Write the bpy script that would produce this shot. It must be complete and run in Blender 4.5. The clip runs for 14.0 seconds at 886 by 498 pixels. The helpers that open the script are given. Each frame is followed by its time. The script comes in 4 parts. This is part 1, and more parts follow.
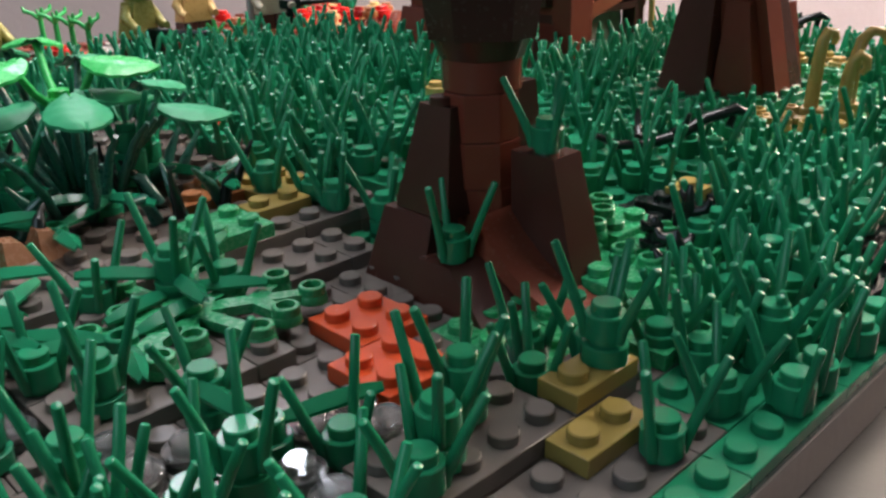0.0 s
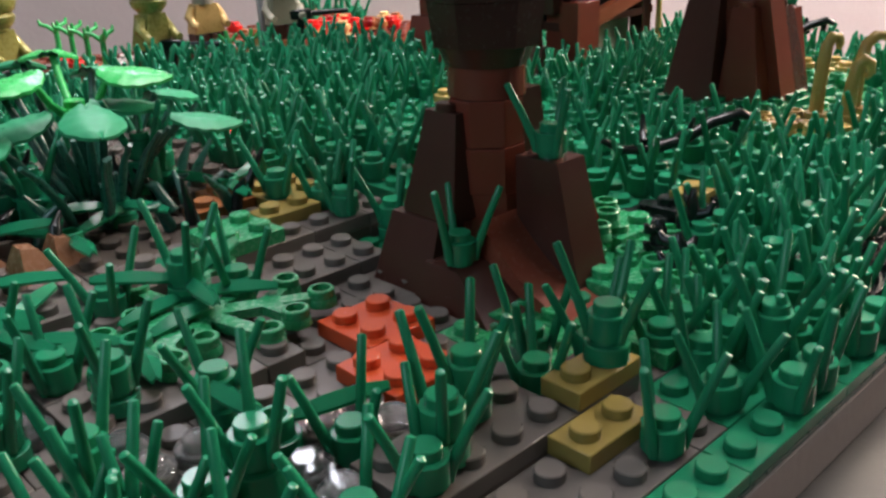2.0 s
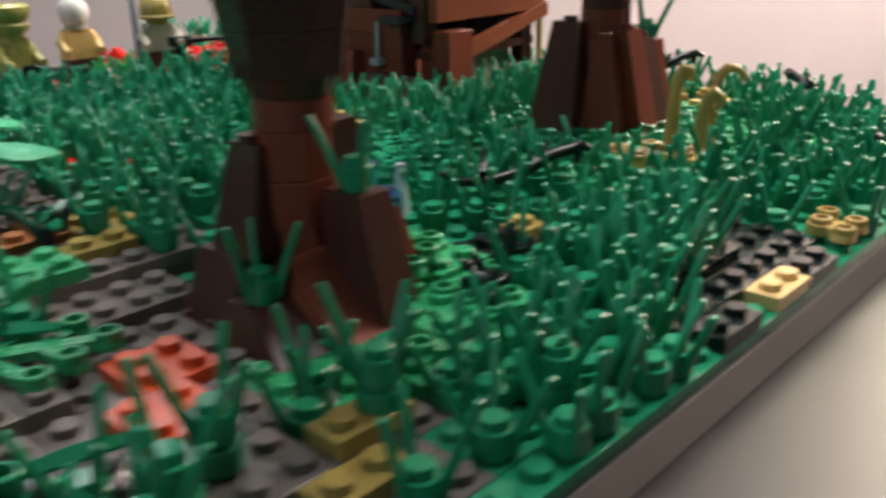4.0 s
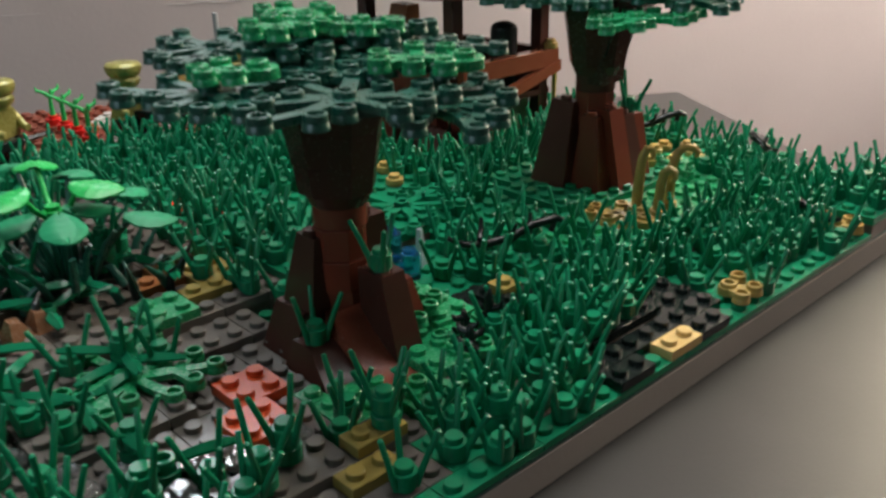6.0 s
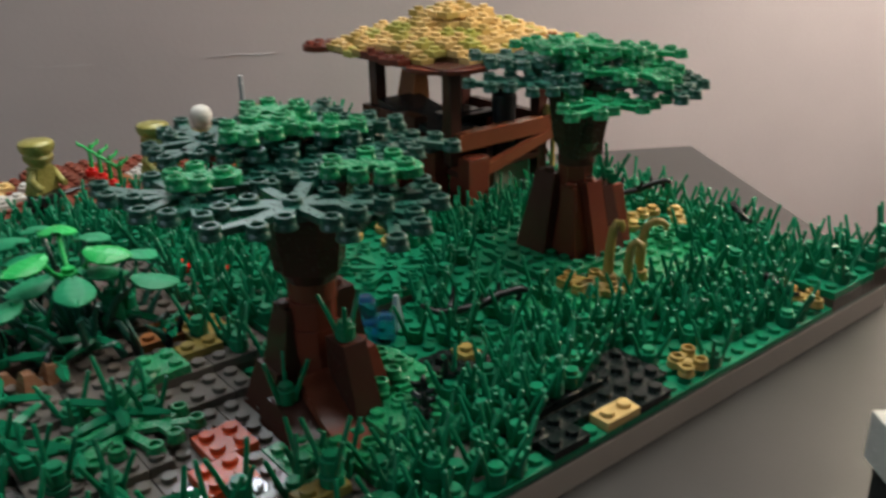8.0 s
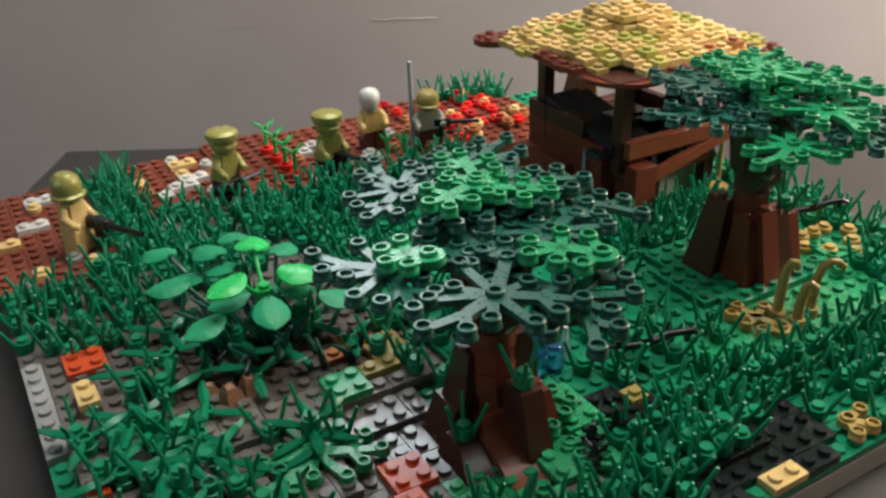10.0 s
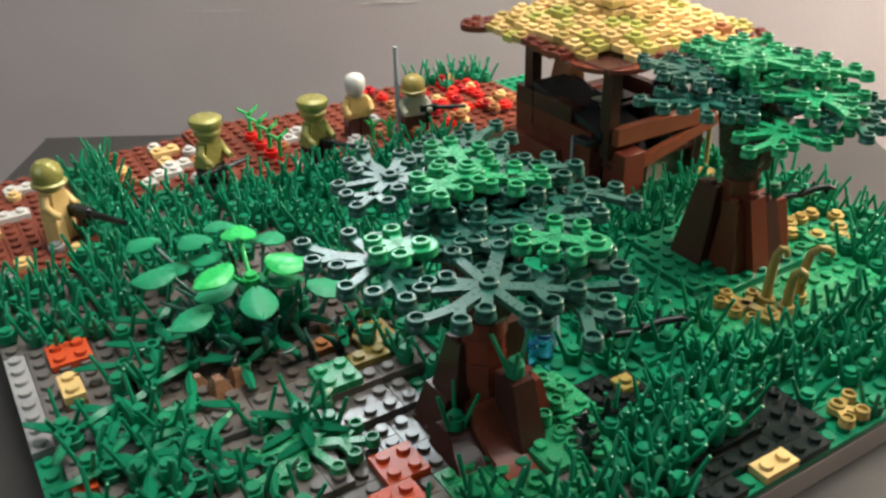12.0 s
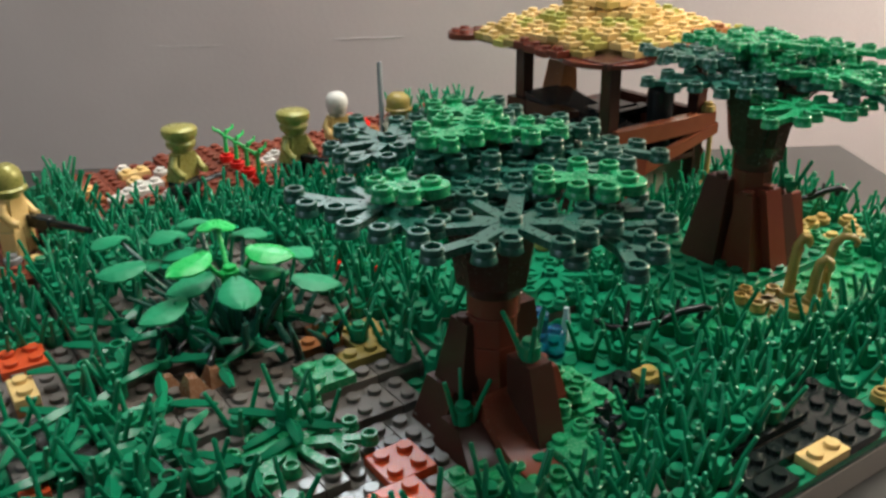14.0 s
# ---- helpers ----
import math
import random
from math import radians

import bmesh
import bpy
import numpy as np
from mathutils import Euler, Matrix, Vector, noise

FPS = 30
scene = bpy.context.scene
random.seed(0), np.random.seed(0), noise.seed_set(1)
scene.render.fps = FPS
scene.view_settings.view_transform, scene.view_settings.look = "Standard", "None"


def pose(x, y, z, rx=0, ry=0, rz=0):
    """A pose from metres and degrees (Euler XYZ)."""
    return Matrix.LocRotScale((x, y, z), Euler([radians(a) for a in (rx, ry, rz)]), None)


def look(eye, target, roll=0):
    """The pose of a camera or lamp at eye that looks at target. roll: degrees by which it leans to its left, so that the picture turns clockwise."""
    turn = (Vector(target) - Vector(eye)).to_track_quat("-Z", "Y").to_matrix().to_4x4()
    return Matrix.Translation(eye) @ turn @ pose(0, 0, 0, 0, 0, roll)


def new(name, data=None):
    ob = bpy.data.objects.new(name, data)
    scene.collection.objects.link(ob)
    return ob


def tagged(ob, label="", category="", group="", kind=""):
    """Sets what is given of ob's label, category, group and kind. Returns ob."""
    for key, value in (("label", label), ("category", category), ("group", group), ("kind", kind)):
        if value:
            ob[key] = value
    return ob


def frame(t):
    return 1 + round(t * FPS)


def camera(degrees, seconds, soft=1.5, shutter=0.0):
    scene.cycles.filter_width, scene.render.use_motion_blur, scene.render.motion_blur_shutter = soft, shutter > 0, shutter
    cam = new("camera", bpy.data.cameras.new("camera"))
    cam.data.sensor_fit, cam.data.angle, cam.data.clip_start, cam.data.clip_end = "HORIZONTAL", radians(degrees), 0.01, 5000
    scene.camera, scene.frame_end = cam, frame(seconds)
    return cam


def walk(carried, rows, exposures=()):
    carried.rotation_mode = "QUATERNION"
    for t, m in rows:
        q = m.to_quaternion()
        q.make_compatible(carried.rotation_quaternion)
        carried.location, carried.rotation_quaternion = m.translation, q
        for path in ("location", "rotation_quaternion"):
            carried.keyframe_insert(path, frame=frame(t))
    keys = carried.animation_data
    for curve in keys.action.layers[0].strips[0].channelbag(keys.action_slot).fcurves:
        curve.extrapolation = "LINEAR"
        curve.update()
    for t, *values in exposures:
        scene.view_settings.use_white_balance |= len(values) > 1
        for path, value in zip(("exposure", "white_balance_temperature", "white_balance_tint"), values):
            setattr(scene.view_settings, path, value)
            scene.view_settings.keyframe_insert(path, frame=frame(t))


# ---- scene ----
S = 0.008  # one stud pitch in metres; all places below are in studs

# camera: seconds, eye in studs, yaw, pitch, roll in degrees
PATH = [
    (0, -10.907, -13.804, 9.614, -44.15, -22.59, -1.73),
    (0.5, -10.950, -13.886, 9.638, -44.02, -22.40, -1.80),
    (1, -10.986, -13.992, 9.622, -43.98, -22.00, -1.82),
    (1.5, -10.984, -14.155, 9.616, -44.19, -21.39, -2.12),
    (2, -11.085, -14.230, 9.635, -43.24, -21.97, -2.43),
    (2.5, -11.129, -14.284, 9.637, -43.00, -21.98, -2.52),
    (3, -10.913, -14.429, 9.593, -44.07, -21.17, -2.11),
    (3.5, -10.054, -15.383, 9.691, -44.32, -19.95, -1.90),
    (4, -8.066, -16.089, 9.467, -47.10, -20.38, -1.30),
    (4.2, -6.388, -16.882, 9.706, -46.98, -20.72, -1.72),
    (6.3, -13.230, -24.651, 18.191, -42.67, -23.47, -1.00),
    (6.5, -13.529, -25.737, 18.921, -43.32, -22.78, -0.75),
    (7, -12.094, -27.674, 18.693, -39.23, -22.80, -1.31),
    (7.5, -10.360, -28.151, 18.599, -39.13, -22.80, -1.27),
    (8, -10.835, -27.603, 19.953, -38.55, -22.10, -1.25),
    (8.5, -12.276, -26.743, 20.268, -33.82, -22.26, -2.15),
    (9, -11.937, -25.244, 23.867, -32.80, -24.49, -2.27),
    (9.2, -12.016, -24.856, 25.494, -30.87, -26.97, -2.63),
    (11.3, -11.829, -25.423, 26.350, -29.41, -28.79, -1.56),
    (11.5, -11.766, -25.222, 26.220, -29.95, -29.00, -1.63),
    (12, -12.089, -24.478, 26.173, -31.01, -29.27, -1.47),
    (12.5, -12.341, -24.409, 25.726, -31.41, -29.26, -1.29),
    (13, -12.672, -24.288, 24.804, -32.37, -26.51, -1.50),
    (13.5, -12.737, -23.278, 20.225, -33.86, -22.06, -1.08),
    (14, -12.748, -22.660, 20.299, -33.46, -23.40, -1.06),
]


def eye_pose(x, y, z, yaw, pitch, roll):
    c, s = math.cos(radians(yaw)), math.sin(radians(yaw))
    cp, sp = math.cos(radians(pitch)), math.sin(radians(pitch))
    eye = Vector((x, y, z)) * S
    return look(eye, eye + Vector((-s * cp, c * cp, sp)) * 0.1, roll)


cam = camera(53.29, 14.0, soft=2.7, shutter=0.6)
walk(cam, [(t, eye_pose(*row)) for t, *row in PATH], [(0, 0.56, 6400, 20), (3.0, 0.58, 6400, 20), (4.2, 0.55, 6450, 14), (6.3, -0.12, 6450, 9), (7.0, -0.26, 6450, 9), (9.2, -0.26, 6450, 9), (11.3, 0.42, 6500, 8), (12.5, 0.38, 6500, 8), (13.1, 0.42, 6500, 8), (13.5, 0.18, 6500, 7), (14, 0.18, 6500, 7)])

# ---- room geometry in studs: the table and the wall stand turned against the base
NX, NY = 0.514, 0.857  # towards the wall
UX, UY = 0.857, -0.514  # along the wall
ROOM_TURN = math.degrees(math.atan2(UY, UX))


def room(u, n, z):
    """A place from metres-free room axes: u along the wall, n towards it, in studs."""
    return Vector((u * UX + n * NX, u * UY + n * NY, z)) * S


# ---- world and lamps
world = bpy.data.worlds.new("room_dusk")
scene.world = world
world.use_nodes = True
world.node_tree.nodes["Background"].inputs[0].default_value = (0.75, 0.85, 1.0, 1)
world.node_tree.nodes["Background"].inputs[1].default_value = 0.02


def area_lamp(name, at, target, width, height, watts, colour, spread=180):
    data = bpy.data.lights.new(name, "AREA")
    data.shape, data.size, data.size_y, data.energy, data.color = "RECTANGLE", width, height, watts, colour
    data.spread = radians(spread)
    ob = new(name, data)
    ob.matrix_basis = look(at, target)
    return tagged(ob, kind="structure")


area_lamp("strip_lamp", room(-6, 52.5, 43), room(2, 8, 0), 0.13, 0.05, 0.40, (0.86, 0.95, 1.0))
area_lamp("warm_lamp", room(85, 50, 40), room(22, 2, 0), 0.40, 0.34, 3.4, (1.0, 0.87, 0.62), 120)
# Unseen soft fill added overhead to lift the ground and the darks.
area_lamp("ceiling_lamp", room(30, 47, 122), room(20, 20, 0), 0.8, 0.8, 20.0, (1.0, 1.0, 0.97))
area_lamp("side_lamp", room(96, 40, 58), room(60, 55, 16), 0.25, 0.25, 2.8, (1.0, 0.92, 0.86), 80)
area_lamp("window_light", room(-180, -120, 110), room(-20, 30, 5), 1.3, 1.0, 7.0, (0.64, 0.88, 1.0))

# ---- materials


def shader(name):
    m = bpy.data.materials.new(name)
    m.use_nodes = True
    return m, m.node_tree, m.node_tree.nodes["Principled BSDF"]


def plastic(name, colour, rough=0.28, vary=0.10, coat=0.0, shine=0.34, metal=0.0):
    """Moulded ABS: slight tone change from piece to piece, fine dust and scuffs in the gloss, a faint waviness."""
    m, tree, out = shader(name)
    add, link = tree.nodes.new, tree.links.new
    info = add("ShaderNodeObjectInfo")
    coord = add("ShaderNodeTexCoord")
    fine = add("ShaderNodeTexNoise")
    fine.inputs["Scale"].default_value, fine.inputs["Detail"].default_value = 900.0, 4.0
    broad = add("ShaderNodeTexNoise")
    broad.inputs["Scale"].default_value, broad.inputs["Detail"].default_value = 120.0, 3.0
    link(coord.outputs["Object"], fine.inputs["Vector"])
    link(coord.outputs["Object"], broad.inputs["Vector"])
    tone = add("ShaderNodeMath")
    tone.operation = "MULTIPLY_ADD"
    link(info.outputs["Random"], tone.inputs[0])
    tone.inputs[1].default_value, tone.inputs[2].default_value = vary * 2, 1.0 - vary
    patch = add("ShaderNodeMapRange")
    link(broad.outputs["Fac"], patch.inputs["Value"])
    patch.inputs["To Min"].default_value, patch.inputs["To Max"].default_value = 0.86, 1.14
    both = add("ShaderNodeMath")
    both.operation = "MULTIPLY"
    link(tone.outputs[0], both.inputs[0])
    link(patch.outputs[0], both.inputs[1])
    mix = add("ShaderNodeVectorMath")
    mix.operation = "SCALE"
    mix.inputs[0].default_value = colour
    link(both.outputs[0], mix.inputs["Scale"])
    link(mix.outputs[0], out.inputs["Base Color"])
    gloss = add("ShaderNodeMapRange")
    link(fine.outputs["Fac"], gloss.inputs["Value"])
    gloss.inputs["From Min"].default_value, gloss.inputs["From Max"].default_value = 0.3, 0.75
    gloss.inputs["To Min"].default_value, gloss.inputs["To Max"].default_value = rough * 0.7, rough * 1.0
    link(gloss.outputs[0], out.inputs["Roughness"])
    bump = add("ShaderNodeBump")
    bump.inputs["Strength"].default_value, bump.inputs["Distance"].default_value = 0.12, 0.0004
    link(broad.outputs["Fac"], bump.inputs["Height"])
    link(bump.outputs[0], out.inputs["Normal"])
    out.inputs["IOR"].default_value = 1.50
    out.inputs["Specular IOR Level"].default_value = shine
    out.inputs["Coat Weight"].default_value = coat
    out.inputs["Metallic"].default_value = metal
    return m


def clear(name, colour, through_light=0.9):
    m, tree, out = shader(name)
    out.inputs["Base Color"].default_value = (*colour, 1)
    out.inputs["Transmission Weight"].default_value = through_light
    out.inputs["Roughness"].default_value, out.inputs["IOR"].default_value = 0.05, 1.5
    return m


def painted(name, colour, rough, scale, depth, low=0.9, high=1.08, shine=0.25):
    m, tree, out = shader(name)
    add, link = tree.nodes.new, tree.links.new
    coord = add("ShaderNodeTexCoord")
    grain = add("ShaderNodeTexNoise")
    grain.inputs["Scale"].default_value, grain.inputs["Detail"].default_value = scale, 6.0
    blot = add("ShaderNodeTexNoise")
    blot.inputs["Scale"].default_value, blot.inputs["Detail"].default_value = scale * 0.04, 3.0
    link(coord.outputs["Object"], grain.inputs["Vector"])
    link(coord.outputs["Object"], blot.inputs["Vector"])
    span = add("ShaderNodeMapRange")
    link(blot.outputs["Fac"], span.inputs["Value"])
    span.inputs["From Min"].default_value, span.inputs["From Max"].default_value = 0.3, 0.7
    span.inputs["To Min"].default_value, span.inputs["To Max"].default_value = low, high
    mix = add("ShaderNodeVectorMath")
    mix.operation = "SCALE"
    mix.inputs[0].default_value = colour
    link(span.outputs[0], mix.inputs["Scale"])
    link(mix.outputs[0], out.inputs["Base Color"])
    out.inputs["Roughness"].default_value = rough
    out.inputs["Specular IOR Level"].default_value = shine
    bump = add("ShaderNodeBump")
    bump.inputs["Strength"].default_value, bump.inputs["Distance"].default_value = 0.4, depth
    link(grain.outputs["Fac"], bump.inputs["Height"])
    link(bump.outputs[0], out.inputs["Normal"])
    return m


GREEN = plastic("green_plastic", (0.008, 0.190, 0.086), 0.25)
LEAF = plastic("leaf_green_plastic", (0.016, 0.268, 0.102), 0.32, shine=0.55)
BUSHLEAF = plastic("teal_green_plastic", (0.014, 0.260, 0.112), 0.58)
DARKGREEN = plastic("dark_green_plastic", (0.007, 0.080, 0.054), 0.36, shine=0.80)
BRIGHT = plastic("bright_green_plastic", (0.024, 0.430, 0.098), 0.34)
GREY = plastic("dark_grey_plastic", (0.135, 0.120, 0.108), 0.20, 0.14)
PALEGREY = plastic("pale_grey_plastic", (0.30, 0.29, 0.28), 0.25)
DIRT = plastic("dark_brown_grey_plastic", (0.100, 0.080, 0.066), 0.26, 0.16)
BROWN = plastic("reddish_brown_plastic", (0.150, 0.035, 0.021), 0.26, 0.07)
FIELD = plastic("field_brown_plastic", (0.185, 0.048, 0.028), 0.30, 0.10, shine=0.16)
# Dark brown with the crown's shade on collars and boughs put into the colour.
COLLAR = plastic("crown_shaded_brown_plastic", (0.044, 0.017, 0.013), 0.30)
EARTH = plastic("earth_brown_plastic", (0.17, 0.080, 0.042), 0.32)
DARKBROWN = plastic("dark_brown_plastic", (0.062, 0.023, 0.017), 0.28)
ORANGE = plastic("dark_orange_plastic", (0.56, 0.075, 0.022), 0.28)
NOUGAT = plastic("nougat_plastic", (0.33, 0.125, 0.045), 0.3)
TAN = plastic("tan_plastic", (0.66, 0.45, 0.18), 0.30, 0.12)
OLIVETAN = plastic("dark_tan_plastic", (0.27, 0.20, 0.055), 0.28, 0.08)
GOLDTAN = plastic("gold_tan_plastic", (0.42, 0.29, 0.09), 0.3)
STRAW = plastic("straw_yellow_plastic", (0.44, 0.38, 0.10), 0.3)
OLIVE = plastic("pearl_olive_plastic", (0.30, 0.27, 0.075), 0.34, coat=0.25, metal=0.18)
PEARLGOLD = plastic("pearl_gold_plastic", (0.54, 0.36, 0.13), 0.36, coat=0.15, metal=0.2)
CRIMSON = plastic("dark_red_plastic", (0.36, 0.012, 0.018), 0.28)
BLACK = plastic("black_plastic", (0.010, 0.014, 0.013), 0.18)
WHITE = plastic("white_plastic", (0.56, 0.53, 0.48), 0.3)
# BROWN made lighter for the hut rails; their lit look is in the colour.
RAILBROWN = plastic("lit_rail_brown_plastic", (0.21, 0.062, 0.030), 0.26, 0.07)
RED = plastic("red_plastic", (0.62, 0.018, 0.012), 0.26)
STEEL = plastic("pearl_grey_plastic", (0.30, 0.31, 0.32), 0.22)
ROCK = plastic("sand_grey_plastic", (0.36, 0.33, 0.25), 0.35)
CLEAR = clear("clear_plastic", (0.88, 0.92, 0.95), 0.95)
WATER = clear("clear_blue_plastic", (0.10, 0.42, 0.80), 0.93)
ICE = clear("clear_pale_plastic", (0.80, 0.90, 0.95), 0.6)
LIME = plastic("olive_lime_plastic", (0.36, 0.35, 0.08), 0.3)
DARKSTEEL = plastic("dark_slate_plastic", (0.032, 0.032, 0.034), 0.24)
BOARD = painted("raw_white_board", (0.46, 0.40, 0.36), 0.75, 500.0, 0.0003)
WALLPAINT = painted("matt_wall_paint", (0.53, 0.445, 0.42), 0.85, 260.0, 0.0004, 0.95, 1.05)
LAMINATE = painted("grey_table_laminate", (0.036, 0.033, 0.031), 0.40, 700.0, 0.00008, 0.9, 1.1, 0.34)
EDGEBAND = painted("dark_table_edge", (0.03, 0.028, 0.027), 0.4, 700.0, 0.0001)
CARPET = painted("dark_carpet", (0.10, 0.09, 0.08), 0.95, 300.0, 0.003)
SCRATCH = painted("chipped_plaster", (0.62, 0.58, 0.56), 0.9, 400.0, 0.0004)

# ---- mesh building


class Geo:
    """Collects vertices and faces in studs."""

    def __init__(self):
        self.v, self.f, self.m = [], [], []

    def add(self, verts, faces, mat=0):
        n = len(self.v)
        self.v += [tuple(p) for p in verts]
        self.f += [tuple(i + n for i in face) for face in faces]
        self.m += [mat] * len(faces)
        return self

    def box(self, x0, x1, y0, y1, z0, z1, c=0.025, mat=0):
        mx, my, mz = (x0 + x1) / 2, (y0 + y1) / 2, (z0 + z1) / 2
        hx, hy, hz = (x1 - x0) / 2, (y1 - y0) / 2, (z1 - z0) / 2
        vs, at = [], {}
        for sx in (-1, 1):
            for sy in (-1, 1):
                for sz in (-1, 1):
                    for k in range(3):
                        at[sx, sy, sz, k] = len(vs)
                        d = [c, c, c]
                        d[k] = 0
                        vs.append((mx + sx * (hx - d[0]), my + sy * (hy - d[1]), mz + sz * (hz - d[2])))
        fs = []
        for s in (-1, 1):
            fs.append([at[s, a, b, 0] for a, b in ((-1, -1), (1, -1), (1, 1), (-1, 1))][::s])
            fs.append([at[a, s, b, 1] for a, b in ((-1, -1), (-1, 1), (1, 1), (1, -1))][::s])
            fs.append([at[a, b, s, 2] for a, b in ((-1, -1), (1, -1), (1, 1), (-1, 1))][::s])
        for a in (-1, 1):
            for b in (-1, 1):
                fs.append([at[a, b, -1, 0], at[a, b, 1, 0], at[a, b, 1, 1], at[a, b, -1, 1]])
                fs.append([at[a, -1, b, 0], at[a, 1, b, 0], at[a, 1, b, 2], at[a, -1, b, 2]])
                fs.append([at[-1, a, b, 1], at[1, a, b, 1], at[1, a, b, 2], at[-1, a, b, 2]])
                for d in (-1, 1):
                    fs.append([at[a, b, d, 0], at[a, b, d, 1], at[a, b, d, 2]])
        return self.add(vs, fs, mat)

    def cyl(self, x, y, z0, z1, r, seg=14, r1=None, chamfer=0.025, mat=0, bottom=False):
        r1 = r if r1 is None else r1
        rings = [(r, z0), (r1, z1 - chamfer), (r1 - chamfer, z1)]
        vs = [(x + q * math.cos(2 * math.pi * i / seg), y + q * math.sin(2 * math.pi * i / seg), z) for q, z in rings for i in range(seg)]
        fs = [(k * seg + i, k * seg + (i + 1) % seg, (k + 1) * seg + (i + 1) % seg, (k + 1) * seg + i) for k in range(2) for i in range(seg)]
        fs.append(tuple(range(2 * seg, 3 * seg)))
        if bottom:
            fs.append(tuple(reversed(range(seg))))
        return self.add(vs, fs, mat)

    def stud(self, x, y, z, mat=0, seg=14):
        return self.cyl(x, y, z, z + 0.2125, 0.3, seg, mat=mat)

    def ring(self, x, y, z0, z1, r=0.40, hole=0.24, seg=14, mat=0):
        prof = [(r, z0), (r, z1 - 0.03), (r - 0.03, z1), (hole, z1), (hole, z1 - 0.22)]
        vs = [(x + q * math.cos(2 * math.pi * i / seg), y + q * math.sin(2 * math.pi * i / seg), z) for q, z in prof for i in range(seg)]
        fs = [(k * seg + i, k * seg + (i + 1) % seg, (k + 1) * seg + (i + 1) % seg, (k + 1) * seg + i) for k in range(4) for i in range(seg)]
        fs += [tuple(range(4 * seg, 5 * seg)), tuple(reversed(range(seg)))]
        return self.add(vs, fs, mat)

    def prism(self, base, top, mat=0):
        """base and top: rings of as many places each."""
        n = len(base)
        fs = [(i, (i + 1) % n, n + (i + 1) % n, n + i) for i in range(n)]
        fs += [tuple(reversed(range(n))), tuple(range(n, 2 * n))]
        return self.add(list(base) + list(top), fs, mat)

    def rod(self, path, radii, seg=10, mat=0):
        """A round bar along places, with a rounded end."""
        seg = max(seg, 10)
        pts = [Vector(p) for p in path]
        ring = []
        for i, p in enumerate(pts):
            d = (pts[min(i + 1, len(pts) - 1)] - pts[max(i - 1, 0)]).normalized()
            a = d.cross(Vector((0.31, 0.95, 0.02))).normalized()
            b = d.cross(a)
            ring += [p + (a * math.cos(2 * math.pi * k / seg) + b * math.sin(2 * math.pi * k / seg)) * radii[i] for k in range(seg)]
        n = len(pts)
        fs = [(k * seg + i, k * seg + (i + 1) % seg, (k + 1) * seg + (i + 1) % seg, (k + 1) * seg + i) for k in range(n - 1) for i in range(seg)]
        fs += [tuple(range((n - 1) * seg, n * seg)), tuple(reversed(range(seg)))]
        return self.add(ring, fs, mat)

    def ball(self, x, y, z, rx, ry, rz, seg=14, rows=8, mat=0):
        vs = [(x, y, z - rz)]
        for j in range(1, rows):
            a = math.pi * j / rows
            vs += [(x + rx * math.sin(a) * math.cos(2 * math.pi * i / seg), y + ry * math.sin(a) * math.sin(2 * math.pi * i / seg), z - rz * math.cos(a)) for i in range(seg)]
        vs.append((x, y, z + rz))
        last = len(vs) - 1
        fs = [(0, 1 + (i + 1) % seg, 1 + i) for i in range(seg)]
        fs += [(1 + j * seg + i, 1 + j * seg + (i + 1) % seg, 1 + (j + 1) * seg + (i + 1) % seg, 1 + (j + 1) * seg + i) for j in range(rows - 2) for i in range(seg)]
        fs += [(last, last - seg + i, last - seg + (i + 1) % seg) for i in range(seg)]
        return self.add(vs, fs, mat)

    def mesh(self, name, *mats):
        me = bpy.data.meshes.new(name)
        me.from_pydata([(x * S, y * S, z * S) for x, y, z in self.v], [], self.f)
        bm = bmesh.new()
        bm.from_mesh(me)
        bmesh.ops.recalc_face_normals(bm, faces=bm.faces)
        bm.to_mesh(me)
        bm.free()
        for m in mats:
            me.materials.append(m)
        me.polygons.foreach_set("material_index", self.m)
        me.shade_smooth()
        me.set_sharp_from_angle(angle=radians(38))
        return me


def thing(name, geo, mats, at=(0, 0, 0), turn=0.0, label="", category="", group="", kind=""):
    """A top-level object; geo is a Geo or a mesh, None for an Empty."""
    mats = mats if isinstance(mats, (tuple, list)) else (mats,)
    data = geo.mesh(name, *mats) if isinstance(geo, Geo) else geo
    ob = new(name, data)
    ob.matrix_basis = pose(at[0] * S, at[1] * S, at[2] * S, 0, 0, turn)
    return tagged(ob, label, category, group, kind)


def part(name, geo, mats, parent, at=(0, 0, 0), turn=0.0, label="", tilt=(0, 0)):
    mats = mats if isinstance(mats, (tuple, list)) else (mats,)
    data = geo.mesh(name, *mats) if isinstance(geo, Geo) else geo
    ob = new(name, data)
    ob.parent = parent
    ob.matrix_basis = pose(at[0] * S, at[1] * S, at[2] * S, tilt[0], tilt[1], turn)
    return tagged(ob, label)


KEPT = {}


def kept(key, build):
    if key not in KEPT:
        KEPT[key] = build()
    return KEPT[key]


def plate_geo(nx, ny, h=0.4, studs=True, seg=14):
    g = Geo().box(0.012, nx - 0.012, 0.012, ny - 0.012, 0, h, 0.02)
    if studs:
        for i in range(nx):
            for j in range(ny):
                g.stud(i + 0.5, j + 0.5, h, seg=seg)
    return g


def plate_mesh(nx, ny, mat, h=0.4, seg=14):
    return kept(("plate", nx, ny, mat.name, h, seg), lambda: plate_geo(nx, ny, h, seg=seg).mesh("plate", mat))

# ---- the room: floor, walls, ceiling, table
TABLE_Z = -1.75


